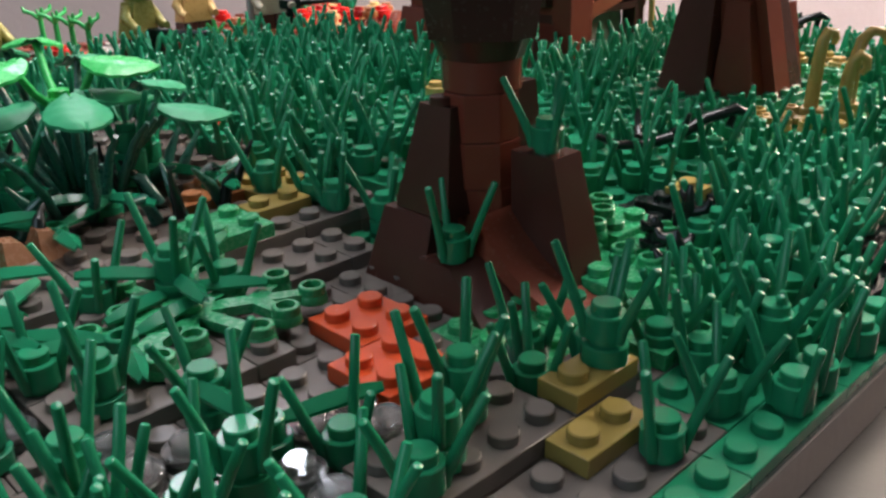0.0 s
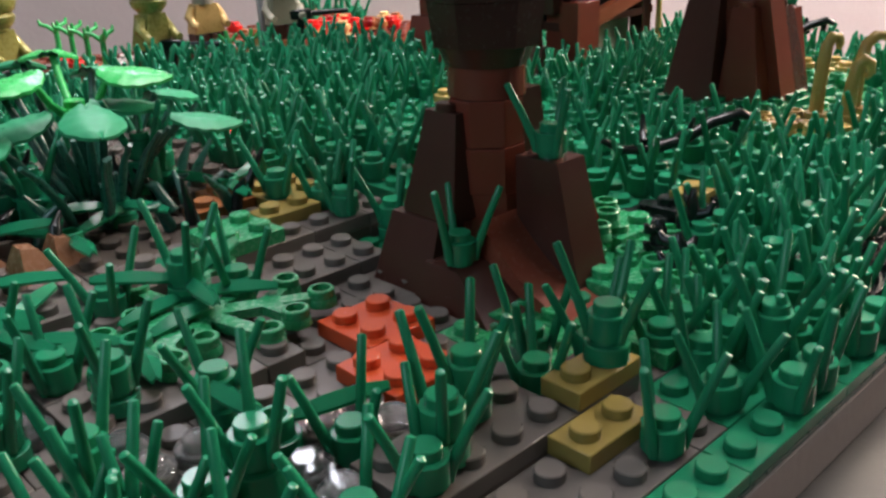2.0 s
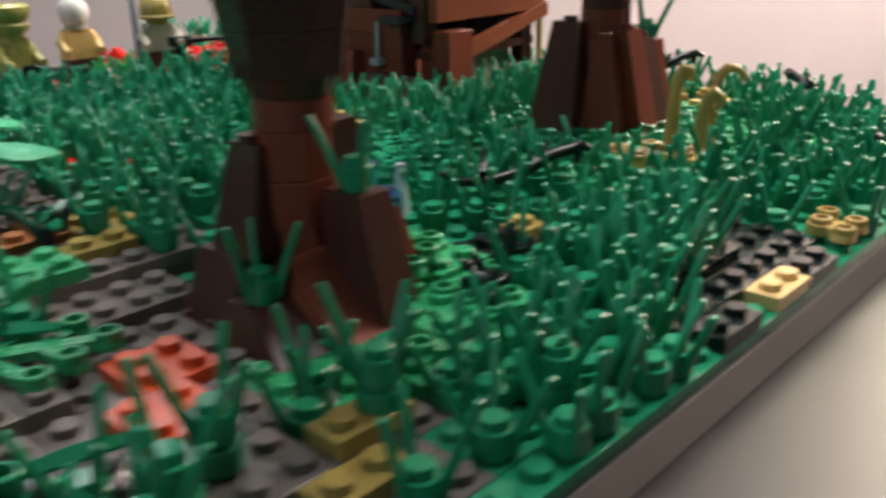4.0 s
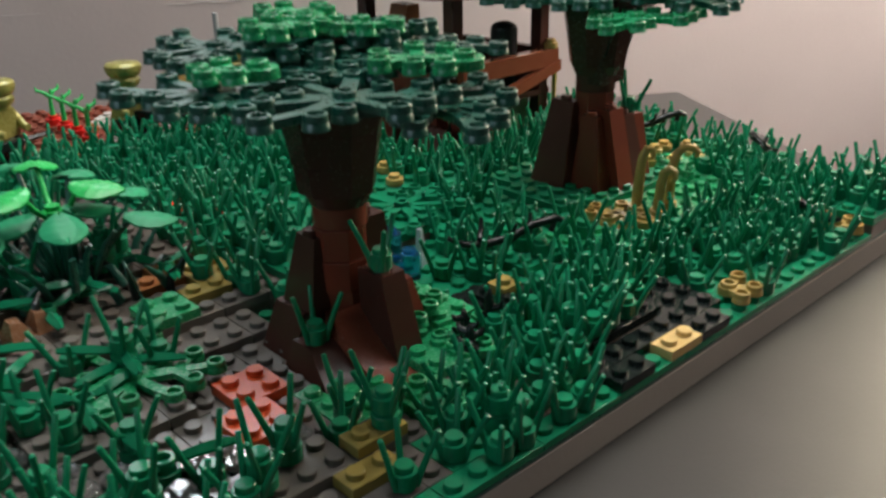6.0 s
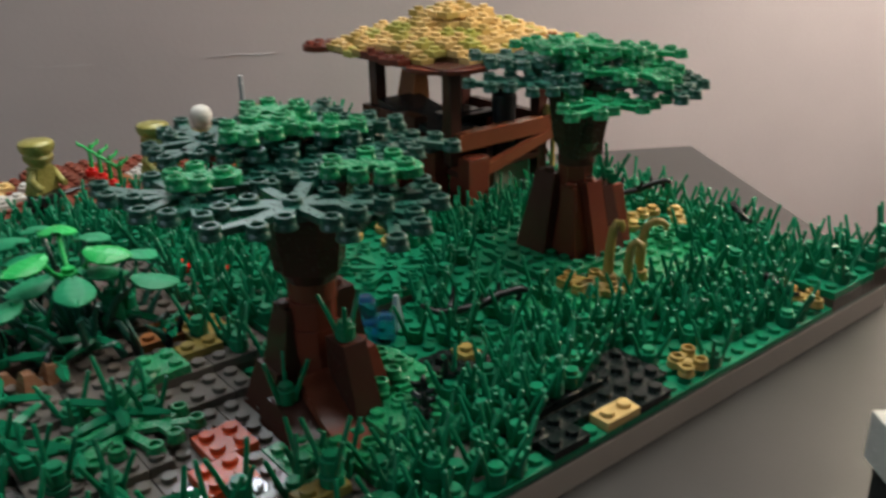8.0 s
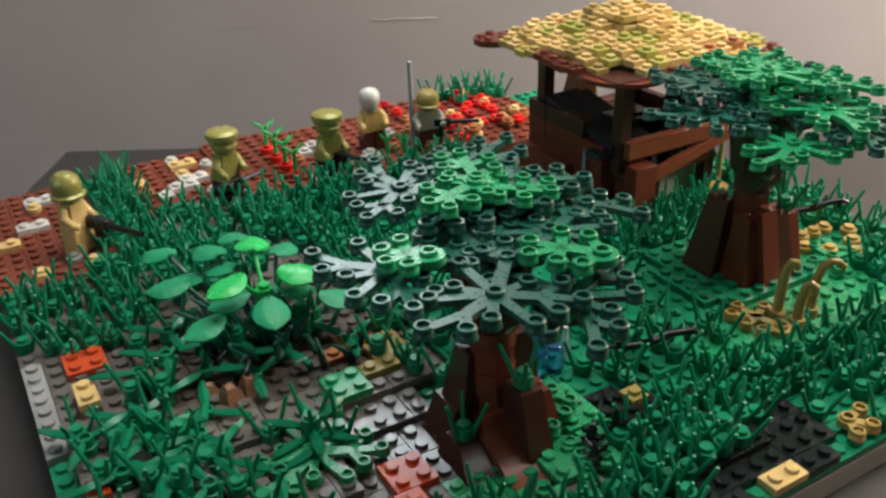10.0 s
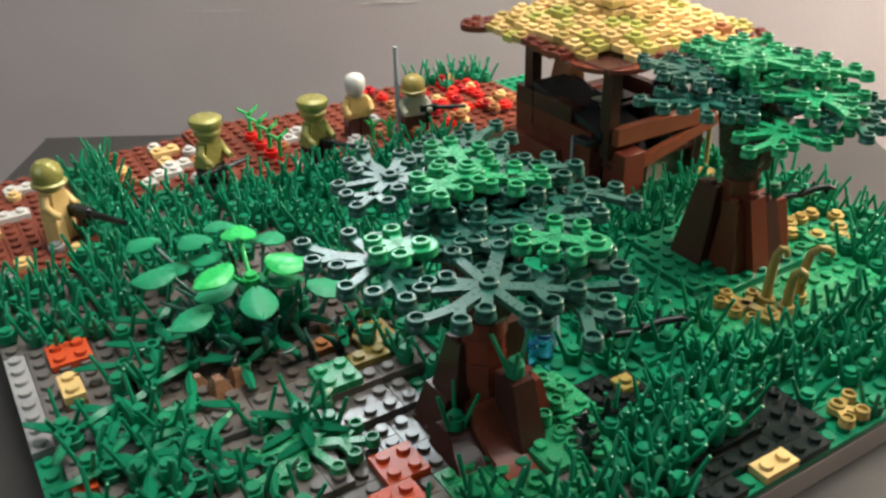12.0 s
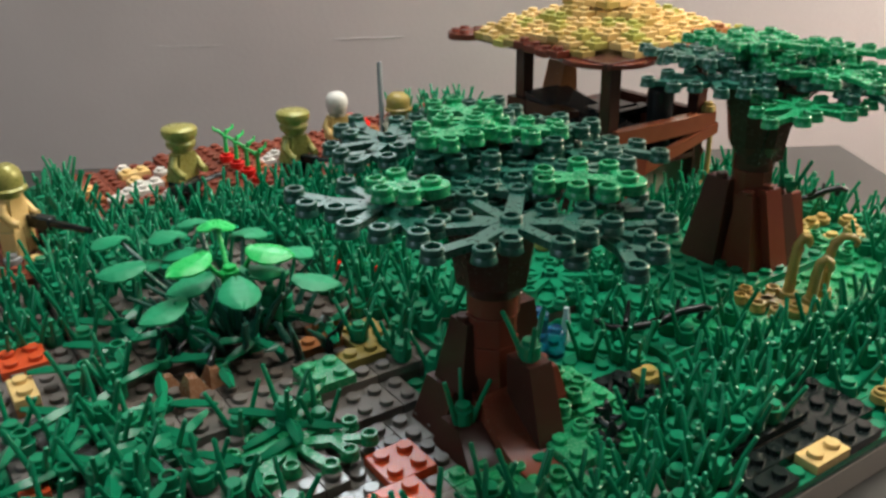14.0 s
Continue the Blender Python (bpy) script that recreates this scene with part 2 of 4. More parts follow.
def slab(name, u0, u1, n0, n1, z0, z1, mat, label):
    g = Geo().box(u0, u1, n0, n1, z0, z1, 0.05)
    ob = thing(name, g, mat, (0, 0, 0), ROOM_TURN, label, kind="structure")
    return ob


slab("wall_back", -300, 300, 55.3, 65.3, -92, 200, WALLPAINT, "plain grey-beige painted wall behind the table")
slab("wall_front", -300, 300, -310, -300, -92, 200, WALLPAINT, "plain painted wall")
slab("wall_side", -310, -300, -300, 55.3, -92, 200, WALLPAINT, "plain painted wall")
slab("wall_side", 300, 310, -300, 55.3, -92, 200, WALLPAINT, "plain painted wall")
slab("ceiling", -310, 310, -310, 70, 200, 206, WALLPAINT, "plain painted ceiling")
slab("floor", -310, 310, -310, 70, -98, -92, CARPET, "dark floor covering")

# pale chipped lines on the wall paint
for u, z, long, rise, wide in ((-2.4, 6.1, 7.0, 0.12, 1.0), (-18.6, 6.0, 6.4, -0.12, 0.4), (46, 15.2, 5.0, 0.05, 1.0)):
    pts = [(u + long * (k / 12 - 0.5), 55.28, z + 0.04 * math.sin(k * 1.3) + rise * min(k, 5) / 5) for k in range(13)]
    g = Geo().rod(pts, [0.004] + [wide * (0.008 + 0.002 * k + 0.008 * (k % 3)) for k in range(11)] + [0.006], 5)
    thing("wall_scratch", g, SCRATCH, (0, 0, 0), ROOM_TURN, "pale chipped line in the wall paint", "scratch", kind="structure")

table = thing("table", None, None, (0, 0, 0), ROOM_TURN, "grey laminate table with dark edge band", "table")
part("tabletop", Geo().box(-31.5, 37.4, -120, 44, TABLE_Z - 2.6, TABLE_Z, 0.12), LAMINATE, table)
band = Geo().box(-31.7, 37.6, 44.02, 44.25, TABLE_Z - 2.6, TABLE_Z - 0.15, 0.05)
part("edge_band", band, EDGEBAND, table)
for u in (-27, 33):
    for n in (-114, 39):
        part("leg", Geo().box(u - 2.5, u + 2.5, n - 2.5, n + 2.5, -92, TABLE_Z - 2.6, 0.2), EDGEBAND, table)

# ---- the base: a white board with a layer of plates, and stepped terrain on it
board = thing("display_base", None, None, (0, 0, 0), 0, "square white board carrying a brick-built jungle landscape", "display base", kind="structure")
part("board", Geo().box(-12.5, 35.5, -8.5, 39.5, TABLE_Z, -0.45, 0.05), BOARD, board)
part("green_edge", Geo().box(-12.49, 35.49, -8.49, 39.49, -0.449, -0.301, 0.02), DARKGREEN, board)

X0, Y0, W = -12, -8, 48
level = [[0] * W for _ in range(W)]
tint = [[GREEN] * W for _ in range(W)]


def paint(x0, x1, y0, y1, lev, mat):
    for x in range(x0, x1 + 1):
        for y in range(y0, y1 + 1):
            level[x - X0][y - Y0], tint[x - X0][y - Y0] = lev, mat


def top(x, y):
    """Height of the ground over the base at a cell."""
    i, j = min(max(round(x) - X0, 0), W - 1), min(max(round(y) - Y0, 0), W - 1)
    return level[i][j] * 0.4


# grey bed of the path, in steps that rise away from the front edge
paint(-12, 8, -7, 31, 0, GREY)
paint(-3, 0, -5, -4, 1, GREY)
paint(-6, -2, 1, 3, 1, GREY)
paint(-12, 5, 4, 5, 1, GREY)
paint(-8, 5, 6, 7, 2, GREY)
paint(-7, 5, 8, 10, 2, DIRT)
paint(-7, 5, 11, 16, 3, DIRT)
paint(-7, 8, 17, 30, 3, GREY)
paint(-12, -8, 6, 24, 1, GREY)
paint(-12, -12, 10, 17, 1, PALEGREY)
paint(-12, -12, -8, 9, 0, GREEN)
paint(-11, -10, -7, -5, 0, GREEN)
paint(3, 6, -8, -6, 0, GREEN)
# brown fields along the back
paint(-12, -6, 25, 39, 2, FIELD)
paint(-5, -3, 23, 39, 2, GREEN)
paint(-2, 3, 31, 39, 3, FIELD)
paint(4, 8, 28, 39, 4, FIELD)
paint(9, 17, 28, 39, 3, FIELD)
paint(18, 29, 27, 39, 4, FIELD)
# meadow behind the tree and to its side
paint(5, 19, 15, 27, 3, GREEN)
paint(6, 20, 6, 14, 3, GREEN)
paint(7, 35, -3, 5, 1, GREEN)
paint(4, 8, -4, 5, 0, GREEN)
paint(20, 35, 6, 26, 2, GREEN)
paint(14, 33, 0, 8, 2, GREEN)
paint(21, 27, 1, 8, 3, GREEN)
paint(20, 28, 3, 6, 3, GREEN)
paint(17, 29, -3, 1, 2, LEAF)
paint(28, 31, 0, 4, 2, LEAF)
paint(6, 9, -3, 4, 1, LEAF)
paint(8, 9, -1, 1, 2, LEAF)
paint(7, 8, 2, 3, 2, LEAF)
paint(6, 7, -4, -4, 0, GREY)
paint(2, 4, -3, -1, 0, LEAF)
paint(10, 12, 0, 4, 1, GREEN)
paint(10, 11, -1, 0, 1, BLACK)
paint(13, 14, -2, -2, 1, BLACK)
paint(9, 17, -7, -5, 1, BLACK)
paint(11, 14, -6, -5, 2, BLACK)
paint(30, 35, -8, -6, 2, GREEN)
paint(34, 35, -8, -7, 3, GREEN)

plates = thing("ground", None, None, (0, 0, 0), 0, "ground of small studded plates in stepped layers", kind="structure")
rng = random.Random(4)
SHAPES = ((6, 2), (4, 2), (2, 4), (2, 6), (3, 2), (2, 2), (4, 1), (1, 4), (2, 1), (1, 2), (1, 1))
done = [[False] * W for _ in range(W)]
fill = Geo()
for j in range(W):
    for i in range(W):
        if done[i][j]:
            continue
        shapes = list(SHAPES[:6])
        rng.shuffle(shapes)
        for nx, ny in shapes + list(SHAPES[6:]):
            cells = [(i + a, j + b) for a in range(nx) for b in range(ny)]
            if all(a < W and b < W and not done[a][b] and level[a][b] == level[i][j] and tint[a][b] is tint[i][j] for a, b in cells):
                break
        for a, b in cells:
            done[a][b] = True
        n, x, y = level[i][j], X0 + i - 0.5, Y0 + j - 0.5
        low = n * 0.4 - (0.3 if n == 0 else 0.4)
        part("plate", plate_mesh(nx, ny, tint[i][j], 0.3 if n == 0 else 0.4), None, plates, (x, y, low))
        if n:
            fill.box(x + 0.01, x + nx - 0.01, y + 0.01, y + ny - 0.01, -0.3, low, 0.01)
tagged(part("under_layer", fill, DIRT, plates), kind="stuff")

# ---- loose plates that lie on the ground


def loose(name, x, y, nx, ny, z, mat, label, category="plate", group=""):
    return thing(name, plate_mesh(nx, ny, mat), None, (x - 0.5, y - 0.5, z), 0, label, category, group)


loose("orange_plate", 0, 0, 2, 2, 0.0, ORANGE, "dark orange square plate lying on grey ground")
loose("orange_plate", -1, -2, 2, 2, 0.0, ORANGE, "dark orange square plate beside a second one")
loose("orange_plate", -10.1, 15.4, 2, 2, 0.4, ORANGE, "dark orange square plate on the grey path edge")
loose("orange_plate", -11, 6, 1, 1, 0.4, ORANGE, "single dark orange plate among reeds")
loose("nougat_plate", -10.1, 12, 1, 2, 0.4, NOUGAT, "brown-orange narrow plate under a pale tan one")
loose("tan_plate", -10.1, 12, 1, 2, 0.8, TAN, "pale tan narrow plate on a brown-orange one")
loose("tan_plate", 0, -6, 2, 1, 0.0, OLIVETAN, "dark tan narrow plate near the front edge")
loose("tan_plate", 1, -5, 2, 1, 0.4, OLIVETAN, "dark tan narrow plate carrying a grass tuft")
loose("grey_plate", 1, -5, 2, 1, 0.0, GREY, "dark grey narrow plate under a tan one")
loose("yellow_plate", 2, 7, 2, 1, 0.8, OLIVETAN, "dull yellow narrow plate on the grey steps")
loose("yellow_plate", 3, 8, 2, 2, 0.8, OLIVETAN, "dull yellow plate under a grass tuft")
loose("nougat_plate", 1, 9, 2, 1, 0.8, NOUGAT, "brown-orange narrow plate beside yellow ones")
loose("nougat_plate", 2, 10, 2, 1, 0.8, NOUGAT, "brown-orange narrow plate on the steps")
loose("green_plate", 0, 6, 2, 2, 0.8, LEAF, "green square plate lying on the grey steps")
loose("tan_plate", 13, -8, 2, 1, 0.0, TAN, "pale tan narrow plate on the green edge")
loose("black_plate", 10, -8, 2, 1, 0.0, BLACK, "black narrow plate on the green edge")
loose("black_plate", 15, -8, 2, 1, 0.0, BLACK, "black narrow plate on the green edge")
loose("tan_plate", 11.3, -1.3, 1, 1, 0.8, OLIVETAN, "single dull tan plate on black ground")
loose("black_plate", 10.8, -1.8, 2, 2, 0.4, BLACK, "black square plate under a tan one")
loose("green_plate", 4, -5, 2, 2, 0.0, LEAF, "green square plate between grass tufts")


def round_plate(x, y, z, mat, label, name="round_plate", h=0.4, group="round plates"):
    def build():
        g = Geo().cyl(0, 0, 0, 0.12, 0.36, 16, chamfer=0.0).cyl(0, 0, 0.10, h, 0.48, 18)
        return g.stud(0, 0, h).mesh(name, mat)

    return thing(name, kept((name, mat.name, h), build), None, (x, y, z), 0, label, "round plate", group)


for x, y in ((-2, -2), (-2, -3), (-3, -2), (-4, -4), (-4, -3), (-10, 9), (-9, 9), (-9, 8), (-9, 10), (-8, 9), (-10, 7), (2, -3), (0, -3), (-8, 5), (-7, 5), (-7, 4), (-8, 6), (-9, 4), (-9, 6), (-9, 7), (-8, 8), (-10, 10), (-6, 0), (-5, -1), (-7, 2), (-6, -1)):
    round_plate(x, y, top(x, y), CLEAR, "clear round plate glinting on grey studs", "clear_round_plate", group="clear round plates")
for x, y, h in ((9, 3, 1.2), (9, 3.02, 2.4), (10, 3, 1.2), (9, 4, 0.4)):
    round_plate(x, y, top(x, y) + (1.2 if h == 2.4 else 0), WATER, "clear blue round brick standing by the tree", "clear_blue_brick", min(h, 1.2), "blue water bricks")
thing("white_tooth", Geo().prism([(-0.4, -0.2, 0), (0.4, -0.2, 0), (0.4, 0.2, 0), (-0.4, 0.2, 0)], [(-0.15, -0.1, 1.9), (0.05, -0.1, 1.9), (0.05, 0.1, 1.9), (-0.15, 0.1, 1.9)]), ICE, (11, 3.4, 0.4), 30, "clear pale pointed tooth piece by the water", "tooth")
rng = random.Random(9)
stone_cells = set()
for k in range(44):
    x, y = rng.choice(((rng.randint(-12, -7), rng.randint(25, 38)), (rng.randint(-12, -7), rng.randint(25, 32)), (rng.randint(-2, 3), rng.randint(31, 38)), (rng.randint(9, 17), rng.randint(28, 36))))
    if (x, y) in stone_cells or (x + 1, y) in stone_cells:
        continue
    stone_cells |= {(x, y), (x + 1, y)}
    mat, word = rng.choice(((WHITE, "off-white"), (WHITE, "off-white"), (TAN, "pale tan"), (PALEGREY, "pale grey"), (NOUGAT, "brown-orange")))
    if k % 3 == 0:
        round_plate(x, y, top(x, y), mat, f"{word} round plate like a stone on brown field", "round_stone", group="stones on the field")
    else:
        loose("stone_plate", x, y, 1 + (k % 3 == 1 and x < 16 and level[x + 1 - X0][y - Y0] == level[x - X0][y - Y0]), 1, top(x, y), mat, f"{word} small plate like a flat stone on brown field", group="flat stones on the field")
for _ in range(64):
    x, y = rng.randint(18, 27), rng.randint(29, 38)
    mat, word = rng.choice(((CRIMSON, "dark red"), (RED, "red"), (CRIMSON, "dark red"), (TAN, "pale tan"), (NOUGAT, "brown-orange")))
    ob = round_plate(x + rng.uniform(-0.2, 0.2), y, top(x, y) + rng.choice((0, 0, 0.4)), mat, f"{word} round plate in the heap of fruit", "round_fruit", group="heap of fruit")
for x, y in ((28, 5), (29, 4), (30, 5), (31, 5), (30, 3), (32, 3), (31, 2), (32, 5), (29, 6), (33, 4), (16, 11), (17, 13), (15, 13)):
    round_plate(x, y, top(x, y), GOLDTAN, "gold tan round plate on green ground", "round_stone", group="gold tan stones")
for x, y in ((5.5, 15.4), (7.1, 14.0)):
    round_plate(x, y, top(x, y), RED, "red round flower plate among grass", "red_flower", group="red flowers in the grass")

# rocks under the bush
for x, y, z, s in ((-4.3, 8.6, 0.8, 0.55), (-3.3, 9.0, 0.8, 0.5), (-5.0, 9.6, 0.8, 0.4)):
    g = Geo().prism([(-s, -s, 0), (s, -s, 0), (s, s, 0), (-s, s, 0)], [(-s * 0.5, -s * 0.2, s * 1.5), (s * 0.3, -s * 0.3, s * 1.3), (s * 0.4, s * 0.6, s * 1.4), (-s * 0.4, s * 0.5, s * 1.6)])
    thing("brown_rock", g, EARTH, (x, y, z), 25 * s, "small brown faceted rock under the bush", "rock")

# ---- trees


LARGE_LIMBS = (  # way from the middle ring, then the tips that fork from its end
    ((1.55, 1.95), ((1.00, 2.78), (2.08, 3.00), (2.20, 1.83))),
    ((0.0, 0.0), ((-0.08, 2.40),)),
    ((0.0, 0.0), ((-1.05, 1.00),)),
    ((-0.75, 0.28), ((-2.10, 0.75),)),
    ((-1.45, -0.62), ((-3.00, -0.75), (-1.85, -1.50))),
    ((0.0, 0.0), ((-0.88, -1.32),)),
    ((0.0, 0.0), ((0.24, -2.17),)),
    ((1.25, -0.85), ((1.22, -1.95), (2.34, -1.66), (2.31, -0.45))),
    ((0.0, 0.0), ((1.34, 0.13),)),
)
SMALL_LIMBS = (((0.0, 0.0), ((-1.5, 0.5),)), ((0.0, 0.0), ((0.3, -1.4),)), ((0.0, 0.0), ((1.45, 0.35),)), ((0.0, 0.0), ((-0.2, 1.35),)))
TINY_LIMBS = (((0.0, 0.0), ((-0.45, -0.85),)), ((0.0, 0.0), ((0.55, -0.85),)), ((0.0, 0.0), ((1.0, 0.15),)))
HALF_LIMBS = (((1.4, 0.0), ((1.35, 1.05), (2.6, 0.0), (1.7, -1.0), (2.4, 0.85))), ((0.0, 0.0), ((0.7, -0.95),)), ((0.0, 0.0), ((0.45, 1.0),)))
BUD_LIMBS = (((0.8, 0.0), ((1.75, 0.0), (1.3, 0.85), (1.3, -0.8))), ((0.0, 0.0), ((0.45, 0.95),)))
LIMB_KINDS = {"bud": BUD_LIMBS, "large": LARGE_LIMBS, "small": SMALL_LIMBS, "tiny": TINY_LIMBS, "half": HALF_LIMBS}


def leaf_mesh(mat, kind="large"):
    """A branching limb plate: flat forking arms from a middle ring to hollow studs at the tips."""
    def build():
        g = Geo()

        def arm(a, b, wa, wb):
            d = Vector((b[0] - a[0], b[1] - a[1], 0))
            side = Vector((-d.y, d.x, 0)).normalized()
            a, b = Vector((*a, 0)), Vector((*b, 0))
            rim = (a - side * wa, b - side * wb, b + side * wb, a + side * wa)
            g.prism([(p.x, p.y, 0.0) for p in rim], [(p.x, p.y, 0.24) for p in rim])

        g.ring(0, 0, -0.05, 0.42, 0.34, 0.21)
        g.cyl(0, 0, -0.1, 0.235, 0.60 if kind in ("half", "bud") else 0.42, 16, bottom=True)
        for stem, tips in LIMB_KINDS[kind]:
            if stem != (0.0, 0.0):
                arm((0, 0), stem, 0.27, 0.24)
                g.cyl(*stem, 0.0, 0.236, 0.26, 12, chamfer=0.01, bottom=True)
            for k, tip in enumerate(tips):
                arm(stem, tip, 0.21, 0.18)
                g.cyl(*tip, -0.03, 0.17, 0.37, 14, r1=0.345, chamfer=0.006, bottom=True)
                g.ring(*tip, 0.1, 0.40, 0.33, 0.225)
        return g.mesh("leaf_plate", mat)

    return kept(("leaf", mat.name, kind), build)


def block(g, x0, x1, y0, y1, z0, z1, top_rect=None, mat=0):
    """A brick, or a slope whose top is smaller."""
    if top_rect is None:
        return g.box(x0, x1, y0, y1, z0, z1, 0.02, mat)
    a0, a1, b0, b1 = top_rect
    return g.prism([(x0, y0, z0), (x1, y0, z0), (x1, y1, z0), (x0, y1, z0)], [(a0, b0, z1), (a1, b0, z1), (a1, b1, z1), (a0, b1, z1)], mat)


def arch(x0, x1, y0, y1, high):
    """A curved slope that runs out towards y0."""
    g = Geo()
    prof = [(y1 + (y0 - y1) * k / 8, max(0.06, high * (1 - k / 8) ** 2.1)) for k in range(9)]
    n = len(prof)
    vs = [(x, y, z) for x in (x0, x1) for y, z in prof] + [(x, y, 0.0) for x in (x0, x1) for y in (y1, y0)]
    fs = [(k, k + 1, n + k + 1, n + k) for k in range(n - 1)]
    fs += [tuple(range(n)) + (2 * n + 1, 2 * n), tuple(range(n, 2 * n)) + (2 * n + 3, 2 * n + 2), (0, n, 2 * n + 2, 2 * n), (n - 1, 2 * n - 1, 2 * n + 3, 2 * n + 1)]
    return g.add(vs, fs)


def tree(label, ox, oy, oz, canopy_drop, turn, crown, slopes):
    """A brick-built tree: stacked core, slope bricks as roots, flaring top, and layers of leaf plates."""
    t = thing("tree", None, None, (ox, oy, oz), turn, label, "tree", "brick-built trees")
    zc = 10.65 - canopy_drop

    def piece(name, mat, *args, **kw):
        part(name, block(Geo(), *args, **kw), mat, t)

    # lower courses: pairs of bricks with cut corners, one a little proud of the other
    for course, (wide, step) in enumerate(((1.02, 0.02), (0.98, -0.02), (1.02, 0.03), (0.97, 0.0))):
        z0, z1 = 1.2 * course, 1.2 * course + 1.185
        cut = 0.62
        west = [(-wide, wide - cut), (-wide, cut - wide), (cut - wide - step, -wide - step), (cut - wide - step, wide)]
        east = [(cut - wide + 0.02, -wide + step), (wide - cut, -wide + step), (wide, cut - wide), (wide, wide), (cut - wide + 0.02, wide)]
        for name, ring in (("trunk_brick", west), ("trunk_brick", east)):
            g = Geo().prism([(x - 0.12, y - 0.06, z0) for x, y in ring], [(x - 0.12, y - 0.06, z1 - 0.05) for x, y in ring])
            g.prism([(x - 0.12, y - 0.06, z1 - 0.05) for x, y in ring], [(0.985 * x - 0.12, 0.985 * y - 0.06, z1) for x, y in ring])
            part(name, g, BROWN, t)
    # round neck
    part("neck_brick", Geo().cyl(0, 0, 4.8, 5.6, 1.02, 24, chamfer=0.04).cyl(0, 0, 4.7, 4.82, 0.9, 20), BROWN if slopes is ROOTS else DARKBROWN, t)
    part("neck_cone", Geo().cyl(0, 0, 5.58, 6.15, 1.06, 24, r1=1.30, chamfer=0.03, bottom=True), DARKBROWN, t)
    # collar of upright panels under the crown
    collar = [(1.40, 0.96, 6.1), (1.55, 1.06, 7.2), (1.75, 1.18, 8.4), (1.95, 1.28, 9.3), (2.15, 1.34, zc)]

    def eight(a, c, z):
        b = a - c
        return [(a, -b, z), (a, b, z), (b, a, z), (-b, a, z), (-a, b, z), (-a, -b, z), (-b, -a, z), (b, -a, z)]

    for (a0, c0, z0), (a1, c1, z1) in zip(collar, collar[1:]):
        low, high = eight(a0, c0, z0), eight(a1, c1, z1 - 0.012)
        for k in range(8):
            n = (k + 1) % 8
            part("collar_panel", Geo().prism([(0, 0, z0), low[k], low[n]], [(0, 0, z1 - 0.012), high[k], high[n]]), COLLAR, t)
    # roots
    for mat, base, high, rest in slopes:
        z0, z1 = high
        piece("root_slope", mat, *base, z0, z1, top_rect=rest)
        if z1 > 1.5:
            part("stud", Geo().stud((rest[0] + rest[1]) / 2, (rest[2] + rest[3]) / 2, z1), mat, t)
    if slopes is ROOTS:
        # Arch takes the lighter FIELD brown: its lit look is put into the colour.
        part("root_arch", arch(-1.50, 0.05, -4.45, -1.1, 1.9), FIELD, t)
    else:
        for side in (-90, 0):
            rim = [(1.0 + 2.5 * (1 - math.cos(k / 8 * math.pi / 2)), 5.2 + (zc - 5.25) * math.sin(k / 8 * math.pi / 2)) for k in range(9)]
            vs = [(x, y, z) for y in (-0.98, 0.98) for x, z in rim] + [(0.2, y, z) for y in (-0.98, 0.98) for z in (5.2, zc - 0.05)]
            n = len(rim)
            fs = [(k, k + 1, n + k + 1, n + k) for k in range(n - 1)]
            fs += [tuple(range(n)) + (2 * n + 1, 2 * n), tuple(range(n, 2 * n)) + (2 * n + 3, 2 * n + 2), (0, n, 2 * n + 2, 2 * n), (n - 1, 2 * n - 1, 2 * n + 3, 2 * n + 1)]
            part("bough", Geo().add(vs, fs), COLLAR, t, turn=side)
    # canopy
    hub = part("crown", Geo().cyl(0, 0, zc - 0.05, zc + 0.75, 0.8, 16), DARKBROWN, t)
    rnd = random.Random(int(ox * 10))

    for x, y, z, face, dark in crown:
        mat = DARKGREEN if dark == 1 else LEAF
        kind, turned = ("half", face) if dark == 2 else ("bud", face) if dark == 3 else ("large", face + 123)
        part("leaf_plate", leaf_mesh(mat, kind), None, hub, (x, y, zc + z + rnd.uniform(-0.05, 0.05)), turned + rnd.uniform(-6, 6), tilt=(rnd.uniform(-2.5, 2.5), rnd.uniform(-2.5, 2.5)))
    return t


# leaf plates: place about the trunk, outward turn, 1 dark, 0 green, 2 and 3 small green
CROWN = ((-3.48, -5.44, 0.0, -123, 1), (-5.6, -1.9, -0.05, 172, 1), (-2.1, 3.8, 0.1, 122, 1), (2.4, 4.7, 0.0, 70, 1), (2.8, -1.0, 0.1, -10, 1), (-1.0, -6.3, -0.4, -75, 1),
         (-1.5, -1.4, 0.0, -140, 1), (1.5, 1.0, 0.4, 20, 1), (0.6, -3.0, 0.2, -60, 1),
         (-4.45, -2.75, 0.6, 135, 3), (0.65, -5.9, 0.6, 127, 2), (-0.3, 0.7, 1.25, 75, 2), (-0.1, 0.4, 0.95, -42, 2), (-0.5, 0.5, 1.10, 192, 2), (0.2, 0.2, 0.65, 20, 1))
CROWN_B = ((-3.6, 0.1, 0.1, 190, 1), (-2.1, 2.4, 0.75, 140, 1), (1.0, 4.2, 0.1, 75, 1), (0.5, 0.5, 1.35, 100, 0), (0.2, -3.6, 0.6, -70, 0), (-2.3, -3.9, -0.55, -122, 0),
           (2.1, -1.2, 1.0, -25, 0), (0.8, -4.6, -0.1, -80, 1), (3.0, 1.6, 0.4, 20, 1), (2.0, 3.0, 1.0, 60, 0), (0.0, 0.0, 0.3, 30, 1))
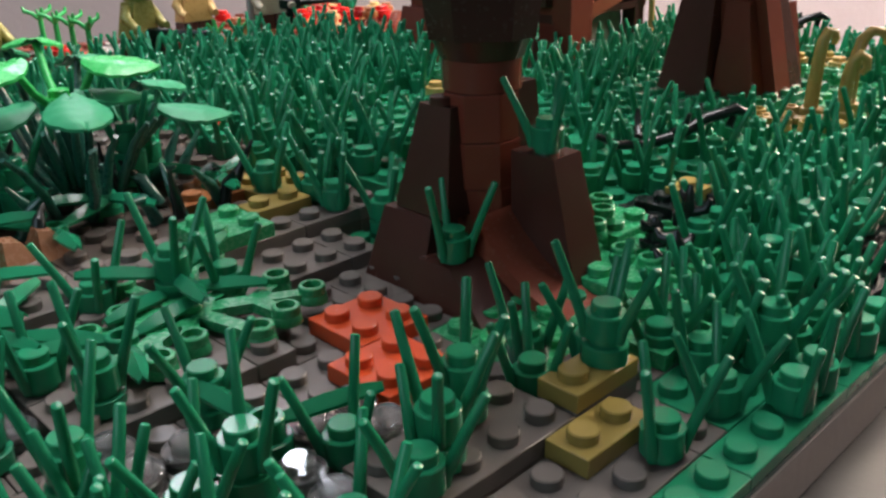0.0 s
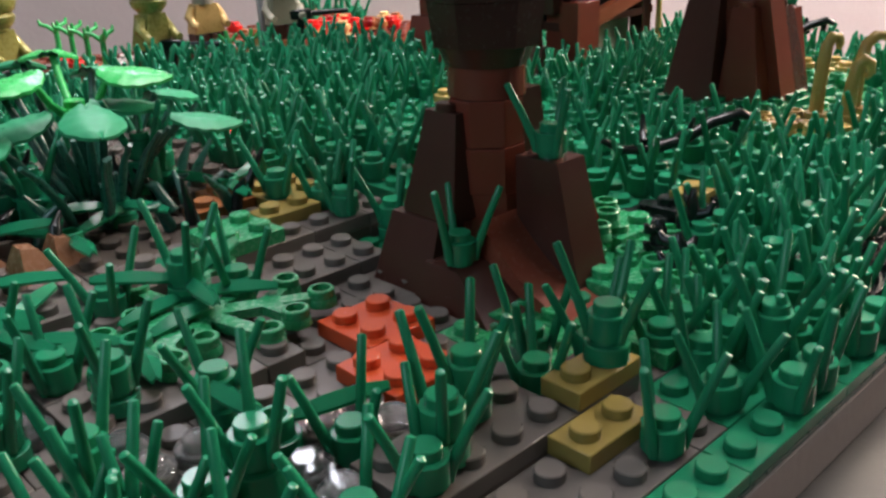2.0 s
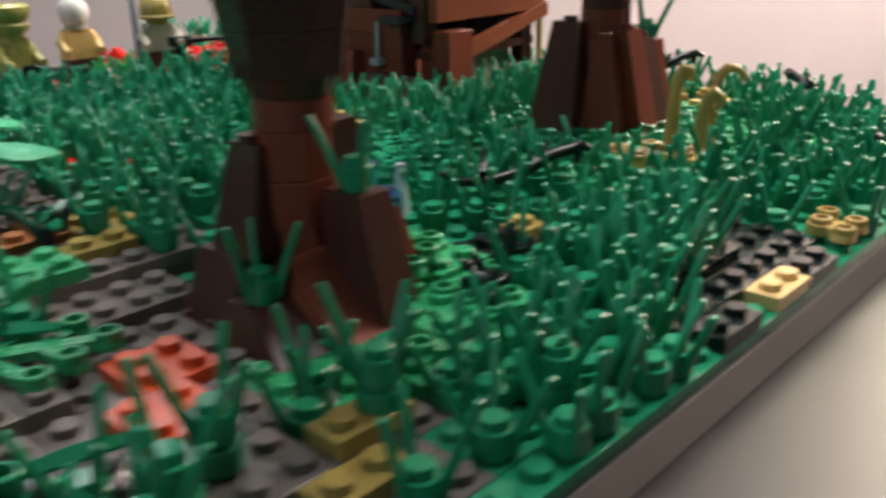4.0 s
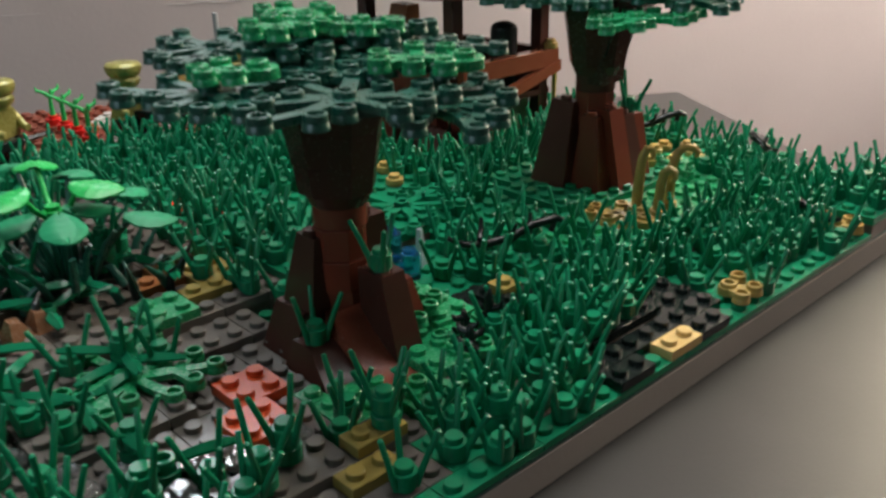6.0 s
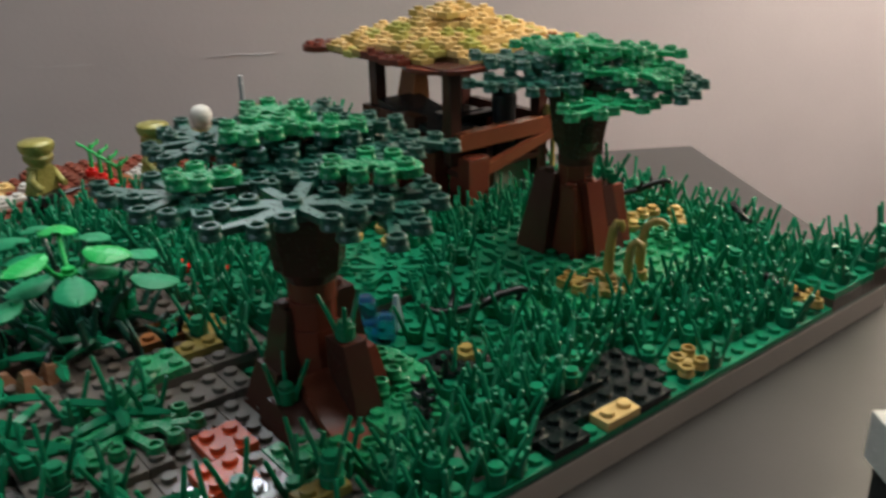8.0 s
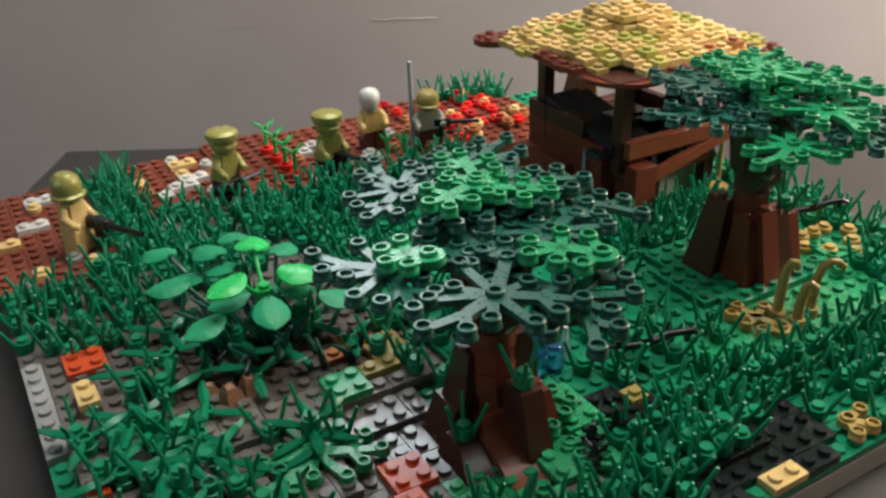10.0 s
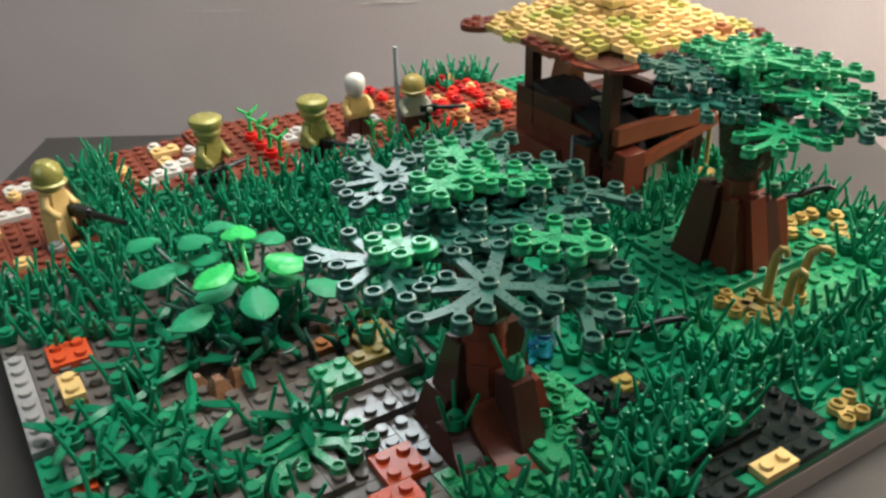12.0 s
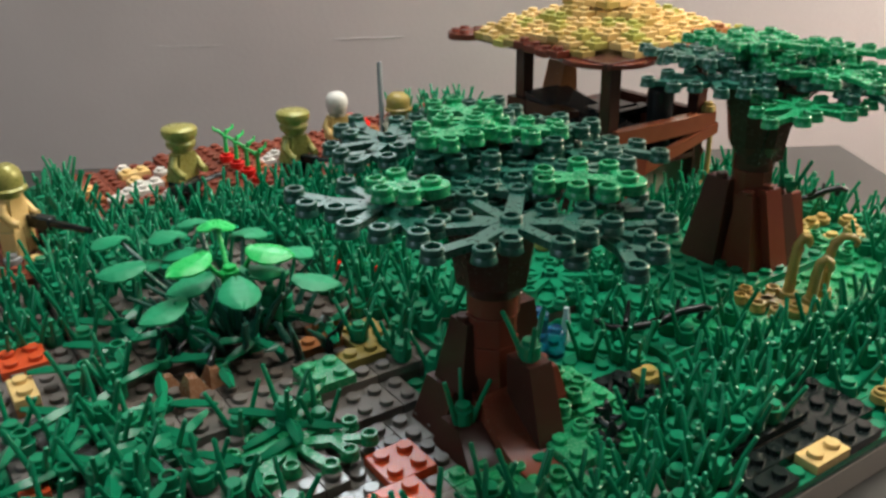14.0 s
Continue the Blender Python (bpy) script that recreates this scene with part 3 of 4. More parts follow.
# root slopes: foot rectangle, heights, top rectangle
ROOTS = ((DARKBROWN, (-2.75, -0.9, -0.35, 1.75), (0, 1.75), (-2.0, -0.9, -0.1, 1.7)), (DARKBROWN, (-1.85, -0.9, -0.5, 1.4), (1.76, 4.5), (-1.35, -0.9, -0.2, 0.9)),
         (DARKBROWN, (-1.5, -0.3, 1.4, 2.5), (0, 2.2), (-1.2, -0.4, 1.4, 1.9)), (DARKBROWN, (-3.05, -1.52, -2.75, -0.18), (0, 0.95), (-2.6, -1.52, -1.3, -0.18)),
         (DARKBROWN, (-0.20, 1.05, -3.3, -1.2), (0, 3.4), (-0.25, 0.80, -2.55, -1.2)), (BROWN, (1.06, 2.2, -2.6, -0.3), (0, 2.6), (1.06, 1.7, -1.9, -0.5)),
         (DARKBROWN, (1.0, 2.6, -0.28, 1.5), (0, 4.7), (1.0, 1.9, -0.2, 1.2)), (BROWN, (-0.08, 2.4, 1.72, 3.6), (0, 2.4), (0.0, 1.8, 1.72, 2.3)))
ROOTS_B = ((DARKBROWN, (-2.6, -0.9, -0.2, 2.0), (0, 4.3), (-1.5, -0.9, 0.2, 1.6)), (BROWN, (-2.0, -0.9, -2.0, -0.22), (0, 3.7), (-1.35, -0.9, -1.2, -0.25)),
           (BROWN, (-0.88, 0.4, -2.5, -0.9), (0, 4.0), (-0.8, 0.35, -1.55, -0.9)), (DARKBROWN, (0.42, 1.5, -2.5, -0.8), (0, 3.6), (0.42, 1.2, -1.6, -0.8)),
           (BROWN, (1.3, 2.7, -1.9, 0.4), (0, 3.4), (1.3, 2.2, -1.5, 0.0)), (DARKBROWN, (-0.8, 1.4, 1.4, 3.0), (0, 3.0), (-0.7, 1.2, 1.4, 2.0)))
tree("brown brick-built tree with layered dark green leaf plates", 5.4, 1.4, 0.0, 0.0, 0, CROWN, ROOTS)
tree("brown brick-built tree beside the hut on a green rise", 24.2, 4.4, 1.2, 1.2, 0, CROWN_B, ROOTS_B)

# ---- grass, reeds, bush


def tuft_geos(k):
    """The studded foot and the three blades of one kind of tuft."""
    r = random.Random(100 + k)
    foot = Geo().cyl(0, 0, 0, 0.14, 0.33, 14, chamfer=0.0).cyl(0, 0, 0.12, 0.64, 0.42, 14).stud(0, 0, 0.64)
    blades = []
    for a in ((0, 128, 236), (20, 140, 262), (0, 105, 250), (10, 120, 240))[k % 4]:
        a = radians(a + r.uniform(-10, 10))
        c, s = math.cos(a), math.sin(a)
        lean, high = r.uniform(0.42, 0.9), r.uniform(1.75, 2.15)
        q1 = 0.40 + lean
        path = [(q * c, q * s, z) for q, z in ((0.36, 0.10), (0.44, 0.42), (0.44 + (q1 - 0.44) * 0.5, 0.42 + (high - 0.42) * 0.52), (q1 - 0.02, high - 0.05), (q1, high))]
        path.insert(4, ((q1 - 0.008) * c, (q1 - 0.008) * s, high - 0.015))
        blades.append(Geo().rod(path, [0.115, 0.118, 0.100, 0.092, 0.078, 0.035]))
    return foot, blades


def tuft_mesh(k):
    def build():
        foot, blades = tuft_geos(k)
        for g in blades:
            foot.add(g.v, g.f)
        return foot.mesh("grass_tuft", GREEN)

    return kept(("tuft", k), build)


def tuft_parts(k):
    def build():
        foot, blades = tuft_geos(k)
        return foot.mesh("grass_tuft", GREEN), [g.mesh("blade", GREEN) for g in blades]

    return kept(("tuft_parts", k), build)


TUFT_LABEL = "green grass tuft with upright round blades on a stud"
tufts = []


def tuft(x, y, z, turn, k):
    tufts.append((x, y, z, turn, k))


def column(x, y, z0, z1, carried="a grass tuft"):
    """Round brick that lifts a tuft."""
    def build():
        return Geo().cyl(0, 0, 0, 0.2, 0.36, 14, chamfer=0.0).cyl(0, 0, 0.18, 1.0, 0.48, 16).stud(0, 0, 1.0).mesh("round_brick", GREEN)

    ob = thing("round_brick", kept("round_brick", build), None, (x, y, z0), 0, f"green round brick lifting {carried}", "round brick", "round bricks under plants")
    ob.scale = (1, 1, max(z1 - z0, 0.2))
    return ob


taken = set()


def near_tuft(x, y, stud_top, turn):
    z, g = stud_top - 0.85, top(x, y)
    taken.add((round(x), round(y)))
    if z - g > 0.3:
        column(x, y, g, z)
    else:
        z = g
    tuft(x, y, z, turn, len(tufts) % 4)


# tufts beside the camera's way
near_tuft(-3.7, 5.4, 1.25, 15)
near_tuft(-5.5, 1.25, 1.65, 80)
near_tuft(-4, 0, 1.25, 200)
near_tuft(-5, -3, 1.80, 40)
near_tuft(-2.1, 4.5, 1.90, 120)
near_tuft(-1, 4, 1.40, 60)
near_tuft(3, 8, 2.05, 20)
near_tuft(-1, -4, 1.85, 155)
near_tuft(-2.3, -4.7, 1.80, 95)
near_tuft(-3, -3, 0.85, 10)
near_tuft(-3, -5, 1.25, 70)
near_tuft(1, -4, 1.05, 30)
near_tuft(2, -5, 2.05, 130)
near_tuft(1, -7, 0.85, 165)
near_tuft(3, -7, 0.85, 45)
near_tuft(4, -8, 0.85, 100)
near_tuft(5, -7, 1.60, 25)
near_tuft(8, -7, 1.00, 75)
near_tuft(5, 5, 1.25, 140)
near_tuft(4, 6, 1.65, 10)
near_tuft(-6, -3, 1.25, 55)
near_tuft(-6, 3, 1.10, 190)
near_tuft(-8, 4, 2.05, 15)
near_tuft(-8, 8, 2.05, 80)
near_tuft(-8, 17, 1.45, 20)
near_tuft(-6, 17, 1.85, 100)
near_tuft(-5, 15, 1.85, 50)
near_tuft(10, -5, 1.25, 5)
near_tuft(13, -6, 1.65, 60)
near_tuft(21, -6, 1.10, 20)
near_tuft(23, -7, 0.85, 90)
near_tuft(33, -4, 1.25, 10)
near_tuft(34, -6, 1.65, 70)
near_tuft(35, -8, 2.95, 150)
near_tuft(-10.6, 6.5, 1.65, 30)
near_tuft(-7.1, 14.6, 1.65, 80)
near_tuft(-9.1, 18, 1.25, 40)
near_tuft(-10.8, 18, 1.25, 10)
near_tuft(-9, 0, 1.25, 120)
near_tuft(-7, -1, 1.65, 10)
near_tuft(-10, -3, 1.65, 60)
near_tuft(-8, -5, 1.25, 95)
near_tuft(-5, -6, 1.25, 20)
near_tuft(-7.5, -3.2, 1.6, 15)
near_tuft(-9.0, 5.0, 1.65, 15)
near_tuft(-6.6, 5.3, 1.25, 70)
near_tuft(-7.2, 7.3, 1.25, 200)
near_tuft(-9.6, 8.7, 1.25, 110)
near_tuft(-10.4, 1.2, 1.65, 60)
near_tuft(-8.4, 2.6, 1.25, 30)
near_tuft(-8.2, 11.4, 1.65, 30)
near_tuft(-6.9, 10.6, 1.25, 90)
near_tuft(-6.5, -4.6, 1.25, 70)
near_tuft(-7.6, 1.6, 1.25, 130)
near_tuft(-4.6, -5.2, 1.2, 45)
near_tuft(2, -3, 0.85, 75)
near_tuft(3, -4, 0.85, 15)
# tall stacks before the bush
near_tuft(0.3, 11.1, 3.3, 40)
near_tuft(-3.0, 11.4, 2.9, 100)
near_tuft(1.2, 11.8, 2.6, 10)
# tufts on the roots of the tree
tuft(3.3, 0.45, 0.95, 165, 1)
tuft(5.65, -0.55, 3.40, 130, 2)
tuft(25.8, 3.4, 4.6, 60, 0)

rng = random.Random(21)


def meadow(x0, x1, y0, y1, share, lift=0.0):
    """Tufts on random cells of a stretch."""
    for x in range(x0, x1 + 1):
        for y in range(y0, y1 + 1):
            if (x, y) in taken or rng.random() > share:
                continue
            taken.add((x, y))
            tuft(x, y, top(x, y) + (rng.choice((0, 0, 0.4)) if lift else 0), rng.uniform(0, 360), rng.randrange(4))


for x, y in ((28, 5), (29, 4), (30, 5), (31, 5), (30, 3), (32, 3), (31, 2), (32, 5), (29, 6), (33, 4), (16, 11), (17, 13), (15, 13), (30, 4), (31, 4), (31, 3), (29, 5), (30, 2)):
    taken.add((x, y))
for x in range(19, 30):
    for y in range(-2, 9):
        taken.add((x, y))
meadow(17, 21, 7, 12, 0.6)
meadow(22, 30, 9, 12, 0.65)
for x, y, turn in ((25.6, 12.2, 20), (27.2, 11.9, 80), (28.8, 12.1, 140), (24.4, 11.6, 200)):
    tuft(x, y, top(x, y), turn, 1)
for x in range(21, 32):
    for y in range(12, 24):
        taken.add((x, y))
for cell in ((27, -7), (28, -8), (28, -7), (29, -7), (17, -7), (18, -7), (19, -7), (18, -8), (12, -1), (13, -8), (14, -8)):
    taken.add(cell)
meadow(4, 8, -7, -5, 0.55)
meadow(10, 17, -5, -2, 0.40)
meadow(18, 27, -6, -3, 0.45)
meadow(15, 17, -5, -3, 0.45)
meadow(28, 35, -6, 3, 0.45)
meadow(29, 35, 4, 14, 0.55)
meadow(10, 18, 0, 4, 0.16)
meadow(8, 19, 5, 9, 0.07)
meadow(4, 8, 7, 13, 0.60, 1)
meadow(5, 20, 14, 22, 0.55)
meadow(2, 19, 22, 27, 0.62, 1)
meadow(-6, 1, 18, 29, 0.50)
meadow(-5, -3, 23, 38, 0.85, 1)
meadow(-12, -7, 17, 24, 0.55)
meadow(4, 7, 17, 22, 0.5)
meadow(-12, -7, -5, 3, 0.15)
meadow(-11, -6, 4, 10, 0.14)
meadow(23, 30, 36, 38, 0.7)
# close growth along the front edge and round the black plates
taken.update(((5, -5), (5, -4), (15, -8), (16, -8)))
tufts[:] = [t for t in tufts if not (9.6 < t[0] < 12.6 and -2.6 < t[1] < -0.4)]
taken.update((x, y) for x in (10, 11, 12) for y in (-2, -1))
meadow(9, 12, -6, -3, 0.55)
meadow(13, 17, -5, -3, 0.62)
meadow(18, 27, -7, -3, 0.50)
meadow(20, 27, -8, -8, 0.4)
meadow(28, 35, -8, 3, 0.45)
meadow(5, 9, -8, -4, 0.62)
meadow(12, 18, -2, 2, 0.28)

tufts.sort(key=lambda t: (t[0] + 11) ** 2 + (t[1] + 16) ** 2)
for x, y, z, turn, k in tufts[:130]:
    foot, blades = tuft_parts(k)
    ob = thing("grass_tuft", foot, None, (x, y, z), turn, TUFT_LABEL, "grass tuft", "grass tufts")
    for me in blades:
        part("blade", me, None, ob)
for x, y, z, turn, k in tufts[130:300]:
    thing("grass_tuft", tuft_mesh(k), None, (x, y, z), turn, TUFT_LABEL, "grass tuft", "grass tufts")
rest = Geo()
for x, y, z, turn, k in tufts[300:]:
    me, m = tuft_mesh(k), pose(x, y, z, 0, 0, turn)
    n = len(rest.v)
    rest.v += [tuple(m @ (v.co / S)) for v in me.vertices]
    rest.f += [tuple(i + n for i in p.vertices) for p in me.polygons]
    rest.m += [0] * len(me.polygons)
thing("grass", rest, GREEN, label="thick green grass tufts over the far ground", category="grass", kind="stuff")


def reed_meshes(k):
    """Round base, and three long folded leaves that bend outwards."""
    def build():
        r = random.Random(k)
        leaves = []
        for a in (0, 120, 240):
            a = radians(a + r.uniform(-8, 8))
            c, s = math.cos(a), math.sin(a)
            rows = []
            for i in range(8):
                t = i / 7
                q, z = 0.30 + 2.0 * t - 0.06 * t * t, 0.34 + 0.62 * t - 0.50 * t * t
                w = 0.25 * math.sin(math.pi * min(0.12 + 0.80 * t ** 0.9, 0.975)) ** 0.75
                mid = Vector((q * c, q * s, z))
                side = Vector((-s, c, 0)) * w
                rows.append((mid - side + Vector((0, 0, -0.12 * w / 0.26)), mid + Vector((0, 0, 0.07)), mid + side + Vector((0, 0, -0.12 * w / 0.26))))
            up = [tuple(p) for row in rows for p in row]
            dn = [(x, y, z - 0.07) for x, y, z in up]
            n = len(up)
            fs = []
            for i in range(7):
                for b in range(2):
                    p = i * 3 + b
                    fs += [(p, p + 1, p + 4, p + 3), (n + p, n + p + 3, n + p + 4, n + p + 1)]
                fs += [(i * 3, i * 3 + 3, n + i * 3 + 3, n + i * 3), (i * 3 + 2, n + i * 3 + 2, n + i * 3 + 5, i * 3 + 5)]
            fs += [(0, n, n + 1, n + 2, 2, 1), (21, 22, 23, n + 23, n + 22, n + 21)]
            leaves.append(Geo().add(up + dn, fs).mesh("long_leaf", GREEN))
        return Geo().ring(0, 0, 0, 0.42, 0.36, 0.24).mesh("socket", GREEN), leaves

    return kept(("reed", k), build)


def reed(x, y, z, turn, k=0):
    if z - top(x, y) > 0.25:
        column(x, y, top(x, y), z, "a reed plant")
    plant = thing("reed_plant", None, None, (x, y, z), turn, "green plant with three long arching leaves", "reed plant", "reed plants")
    socket, leaves = reed_meshes(k)
    part("socket", socket, None, plant)
    for me in leaves:
        part("long_leaf", me, None, plant)


for x, y, z, turn in ((-2.1, 4.5, 0.9, 20), (-2.1, 4.5, 0.5, 75), (-5.7, 8.1, 0.85, -50), (-4.2, 3.0, 0.5, 130), (-8.0, 8.0, 1.0, 100), (-9.9, 6.1, 0.8, -40),
                      (-3.9, -1.9, 0.5, -28), (2.2, 9.6, 1.3, 250), (-3.4, 12.4, 1.6, 300), (-1.0, 10.4, 1.2, 45), (-9.4, 3.4, 0.8, 35), (-9.0, 8.0, 0.7, 100), (-6.4, 5.2, 0.8, 40), (-10.8, 9.0, 0.9, 10), (34.0, -6.6, 1.4, 40), (-6.2, 12.6, 1.5, 25), (-4.9, 10.6, 1.3, 200), (-2.9, 9.4, 1.0, 255), (-5.6, 14.4, 1.6, 150), (-8.7, 9.4, 0.8, 15), (-7.0, 6.4, 0.7, 70), (-9.8, 3.9, 0.5, 130), (-8.4, 5.4, 0.8, 15), (-9.2, 2.4, 0.9, 70), (-7.0, 3.6, 0.7, 100), (-10.6, 3.2, 0.6, 10), (-6.4, 6.8, 0.8, 300), (-7.6, 12.6, 1.0, 40)):
    reed(x, y, z, turn, int(abs(x * 3)) % 3)

for x, y, z, turn, mat, word, kind in ((-2.45, 3.35, 0.50, 8, LEAF, "green", "large"), (8.0, -3.4, 0.35, 80, LEAF, "green", "half"), (5.4, -4.9, 0.46, 120, LEAF, "green", "small"), (8.2, 0.8, 1.05, 215, LEAF, "green", "half"),
                                 (21.1, -1.2, 0.95, 99, GOLDTAN, "gold tan", "half"), (18.5, -7.2, 0.35, 0, GOLDTAN, "gold tan", "tiny"), (28.2, -7.2, 0.35, 40, GOLDTAN, "gold tan", "tiny"),
                                 (29.2, 2.2, 1.0, 70, LEAF, "green", "small"), (13.6, 7.6, 1.4, 45, GREEN, "green", "large")):
    thing("leaf_plate", leaf_mesh(mat, kind), None, (x, y, z), turn, f"{word} branching leaf plate with hollow studs, lying low", "leaf plate", "leaf plates on the ground")


def big_leaf_mesh(mat):
    def build():
        g, rows, cols = Geo(), 15, 9
        up = []
        for i in range(rows):
            t = i / (rows - 1)
            w = 0.88 * math.sin(math.pi * (0.04 + 0.94 * t)) ** (0.55 if t < 0.5 else 0.85)
            for j in range(cols):
                s = j / (cols - 1) * 2 - 1
                up.append((2.15 * (t - 0.40) + (0.16 if j == 4 and t < 0.12 else 0), w * s, 0.22 - 0.5 * max(t - 0.35, 0) ** 2 - 0.30 * s * s * w - (0.05 if j == 4 else 0) + 0.02 * math.sin(i * 2.1 + abs(s) * 4)))
        n = len(up)
        dn = [(x, y, z - 0.09) for x, y, z in up]
        fs = []
        for i in range(rows - 1):
            for j in range(cols - 1):
                p = i * cols + j
                fs += [(p, p + 1, p + cols + 1, p + cols), (n + p, n + p + cols, n + p + cols + 1, n + p + 1)]
            a, b = i * cols, i * cols + cols - 1
            fs += [(a, a + cols, n + a + cols, n + a), (b, n + b, n + b + cols, b + cols)]
        return g.add(up + dn, fs).mesh("leaf", mat)

    return kept(("big_leaf", mat.name), build)


bush = thing("jungle_bush", None, None, (-1.1, 12.0, 1.2), 0, "low jungle bush with broad glossy green leaves on dark twigs", "bush")
BUSH_LEAVES = ((0.35, 2.25, 4.2, BRIGHT), (-1.8, -0.6, 4.0, BRIGHT), (1.4, -0.9, 3.8, BRIGHT),
               (-3.9, 2.0, 3.3, LEAF), (-3.2, -1.0, 2.4, LEAF), (-0.5, -2.3, 3.0, LEAF), (-3.5, 5.8, 3.2, LEAF), (-1.4, 3.75, 3.6, LEAF),
               (1.75, 2.2, 3.5, LEAF), (1.1, -0.7, 2.9, LEAF), (0.1, 4.4, 3.7, LEAF), (-1.1, 2.7, 3.1, LEAF), (3.1, -1.6, 2.2, LEAF), (3.4, 0.9, 2.6, LEAF), (-1.5, 0.4, 2.6, LEAF), (-2.6, 3.6, 2.5, LEAF))
for dx, dy, z, mat in BUSH_LEAVES:
    bright = mat is BRIGHT
    turn = math.degrees(math.atan2(dy, dx))
    long = math.hypot(dx, dy)
    ux, uy = dx / long, dy / long
    foot = (ux * 0.3, uy * 0.3, 2.75) if bright else (dx * 0.35, dy * 0.35, 0.5)
    near = (dx - 0.55 * ux, dy - 0.55 * uy)
    twig = part("twig", Geo().rod([foot, ((foot[0] + near[0]) * 0.5, (foot[1] + near[1]) * 0.5, foot[2] * 0.45 + z * 0.55 - (0.2 if bright else 0)), (near[0], near[1], z + 0.1)], [0.14, 0.12, 0.10], 8), mat if bright else DARKGREEN, bush)
    wobble = random.Random(int(dx * 10 + dy * 77))
    part("leaf", big_leaf_mesh(mat if bright else BUSHLEAF), None, twig, (dx, dy, z), turn + wobble.uniform(-12, 12), tilt=(wobble.uniform(-5, 5), wobble.uniform(2, 10)))
part("stalk_socket", Geo().cyl(0, 0, 2.4, 3.0, 0.42, 14, bottom=True).stud(0, 0, 3.0), BRIGHT, bush)
part("stem", Geo().cyl(0, 0, 0, 2.4, 0.34, 12), DARKGREEN, bush)
twigs = random.Random(3)
for k in range(18):
    a, r = twigs.uniform(0, 6.28), twigs.uniform(1.0, 3.9)
    x, y = r * math.cos(a), r * math.sin(a)
    part("dark_branch", Geo().rod([(x * 0.5, y * 0.5, -0.2), (x * 0.7, y * 0.75, 0.8), (x * 0.95, y * 0.9, 1.7), (x * 1.2, y * 1.1, 2.3)], [0.15, 0.13, 0.11, 0.07], 7), DARKGREEN, bush)

for k in range(60):
    a, r = twigs.uniform(0, 6.28), twigs.uniform(0.6, 4.6)
    x, y, w = r * math.cos(a), r * math.sin(a), twigs.uniform(0.5, 1.3)
    lean = twigs.uniform(0, 6.28)
    part("dark_sprig", Geo().rod([(x, y, -0.3), (x + w * 0.4 * math.cos(lean), y + w * 0.4 * math.sin(lean), 0.5), (x + w * math.cos(lean), y + w * math.sin(lean), twigs.uniform(0.5, 1.5))], [0.20, 0.17, 0.05], 6), DARKGREEN if k % 3 else BLACK, bush)

# ---- curls, branches, crystals


def curl(x, y, z, path, turn):
    g = Geo().cyl(0, 0, -0.02, 0.55, 0.42, 18).rod(path, [0.27, 0.26, 0.24, 0.22, 0.20, 0.18, 0.15, 0.10], 12)
    thing("horn_curl", g, GOLDTAN, (x, y, z), turn, "gold tan curled horn standing on green studs", "horn", "curled horns")


curl(22.0, -0.1, 0.8, [(0, 0, 0.3), (0.02, 0, 1.2), (0.08, 0, 2.3), (0.16, 0, 3.0), (0.34, 0, 3.35), (0.58, 0, 3.32), (0.68, 0, 3.05), (0.62, 0, 2.85)], -34)
curl(22.2, -1.2, 0.8, [(0, 0, 0.3), (0.02, 0, 1.0), (0.06, 0, 1.8), (0.16, 0, 2.4), (0.38, 0, 2.6), (0.62, 0, 2.45), (0.66, 0, 2.1), (0.48, 0, 1.9)], -50)
curl(23.6, -0.85, 0.8, [(0, 0, 0.3), (0.01, 0, 1.2), (0.06, 0, 2.2), (0.24, 0, 2.9), (0.60, 0, 3.2), (1.05, 0, 3.15), (1.35, 0, 2.9), (1.30, 0, 2.65)], -30)


def branch(x, y, z, turn, size, mat=BLACK):
    path = [(-2.6, 0.1, 0.35), (-1.9, 0, 0.0), (-0.9, 0.1, -0.1), (0.2, -0.1, 0.15), (1.2, 0.1, 0.55), (2.2, 0, 0.8), (2.7, 0, 0.6)]
    g = Geo().rod([(a * size, b * size, c * size) for a, b, c in path], [0.10, 0.15, 0.19, 0.20, 0.20, 0.19, 0.12], 7)
    for a, b in ((-1.2, 0.5), (0.0, -0.4), (1.0, 0.45), (2.0, 0.1)):
        g.rod([(a * size, 0, 0.2 * size), ((a + 0.2) * size, b * size, 0.55 * size), ((a + 0.25) * size, b * 1.3 * size, 0.95 * size)], [0.15, 0.12, 0.07], 6)
    thing("twisted_branch", g, mat, (x, y, z), turn, "black twisted branch lying in the grass", "branch", "twisted branches")


branch(13.6, 0.7, 1.75, -30, 1.0)
branch(30.6, 5.2, 2.6, -35, 0.8)
branch(32.4, -1.0, 2.2, 60, 0.5)
branch(27.6, -6.6, 1.0, 80, 0.45)


def thorn(x, y, z, turn, size):
    """Upright black stalk with blunt side spikes."""
    g = Geo().cyl(0, 0, 0, 0.3, 0.34, 14)
    g.rod([(0, 0, 0.2), (0.04, 0, 0.8 * size), (0.0, 0, 1.4 * size), (0.05, 0, 1.95 * size)], [0.22, 0.24, 0.20, 0.08])
    for k, z0 in enumerate((0.4, 0.75, 1.1, 1.4)):
        a = radians(120 * k + 30)
        c, q = math.cos(a), math.sin(a)
        g.rod([(0.1 * c, 0.1 * q, z0 * size), (0.45 * c, 0.45 * q, (z0 + 0.15) * size), (0.55 * c, 0.55 * q, (z0 + 0.5) * size)], [0.15, 0.14, 0.06])
    thing("black_thorn", g, BLACK, (x, y, z), turn, "black thorny stalk standing among green plates", "thorn plant", "thorn plants")


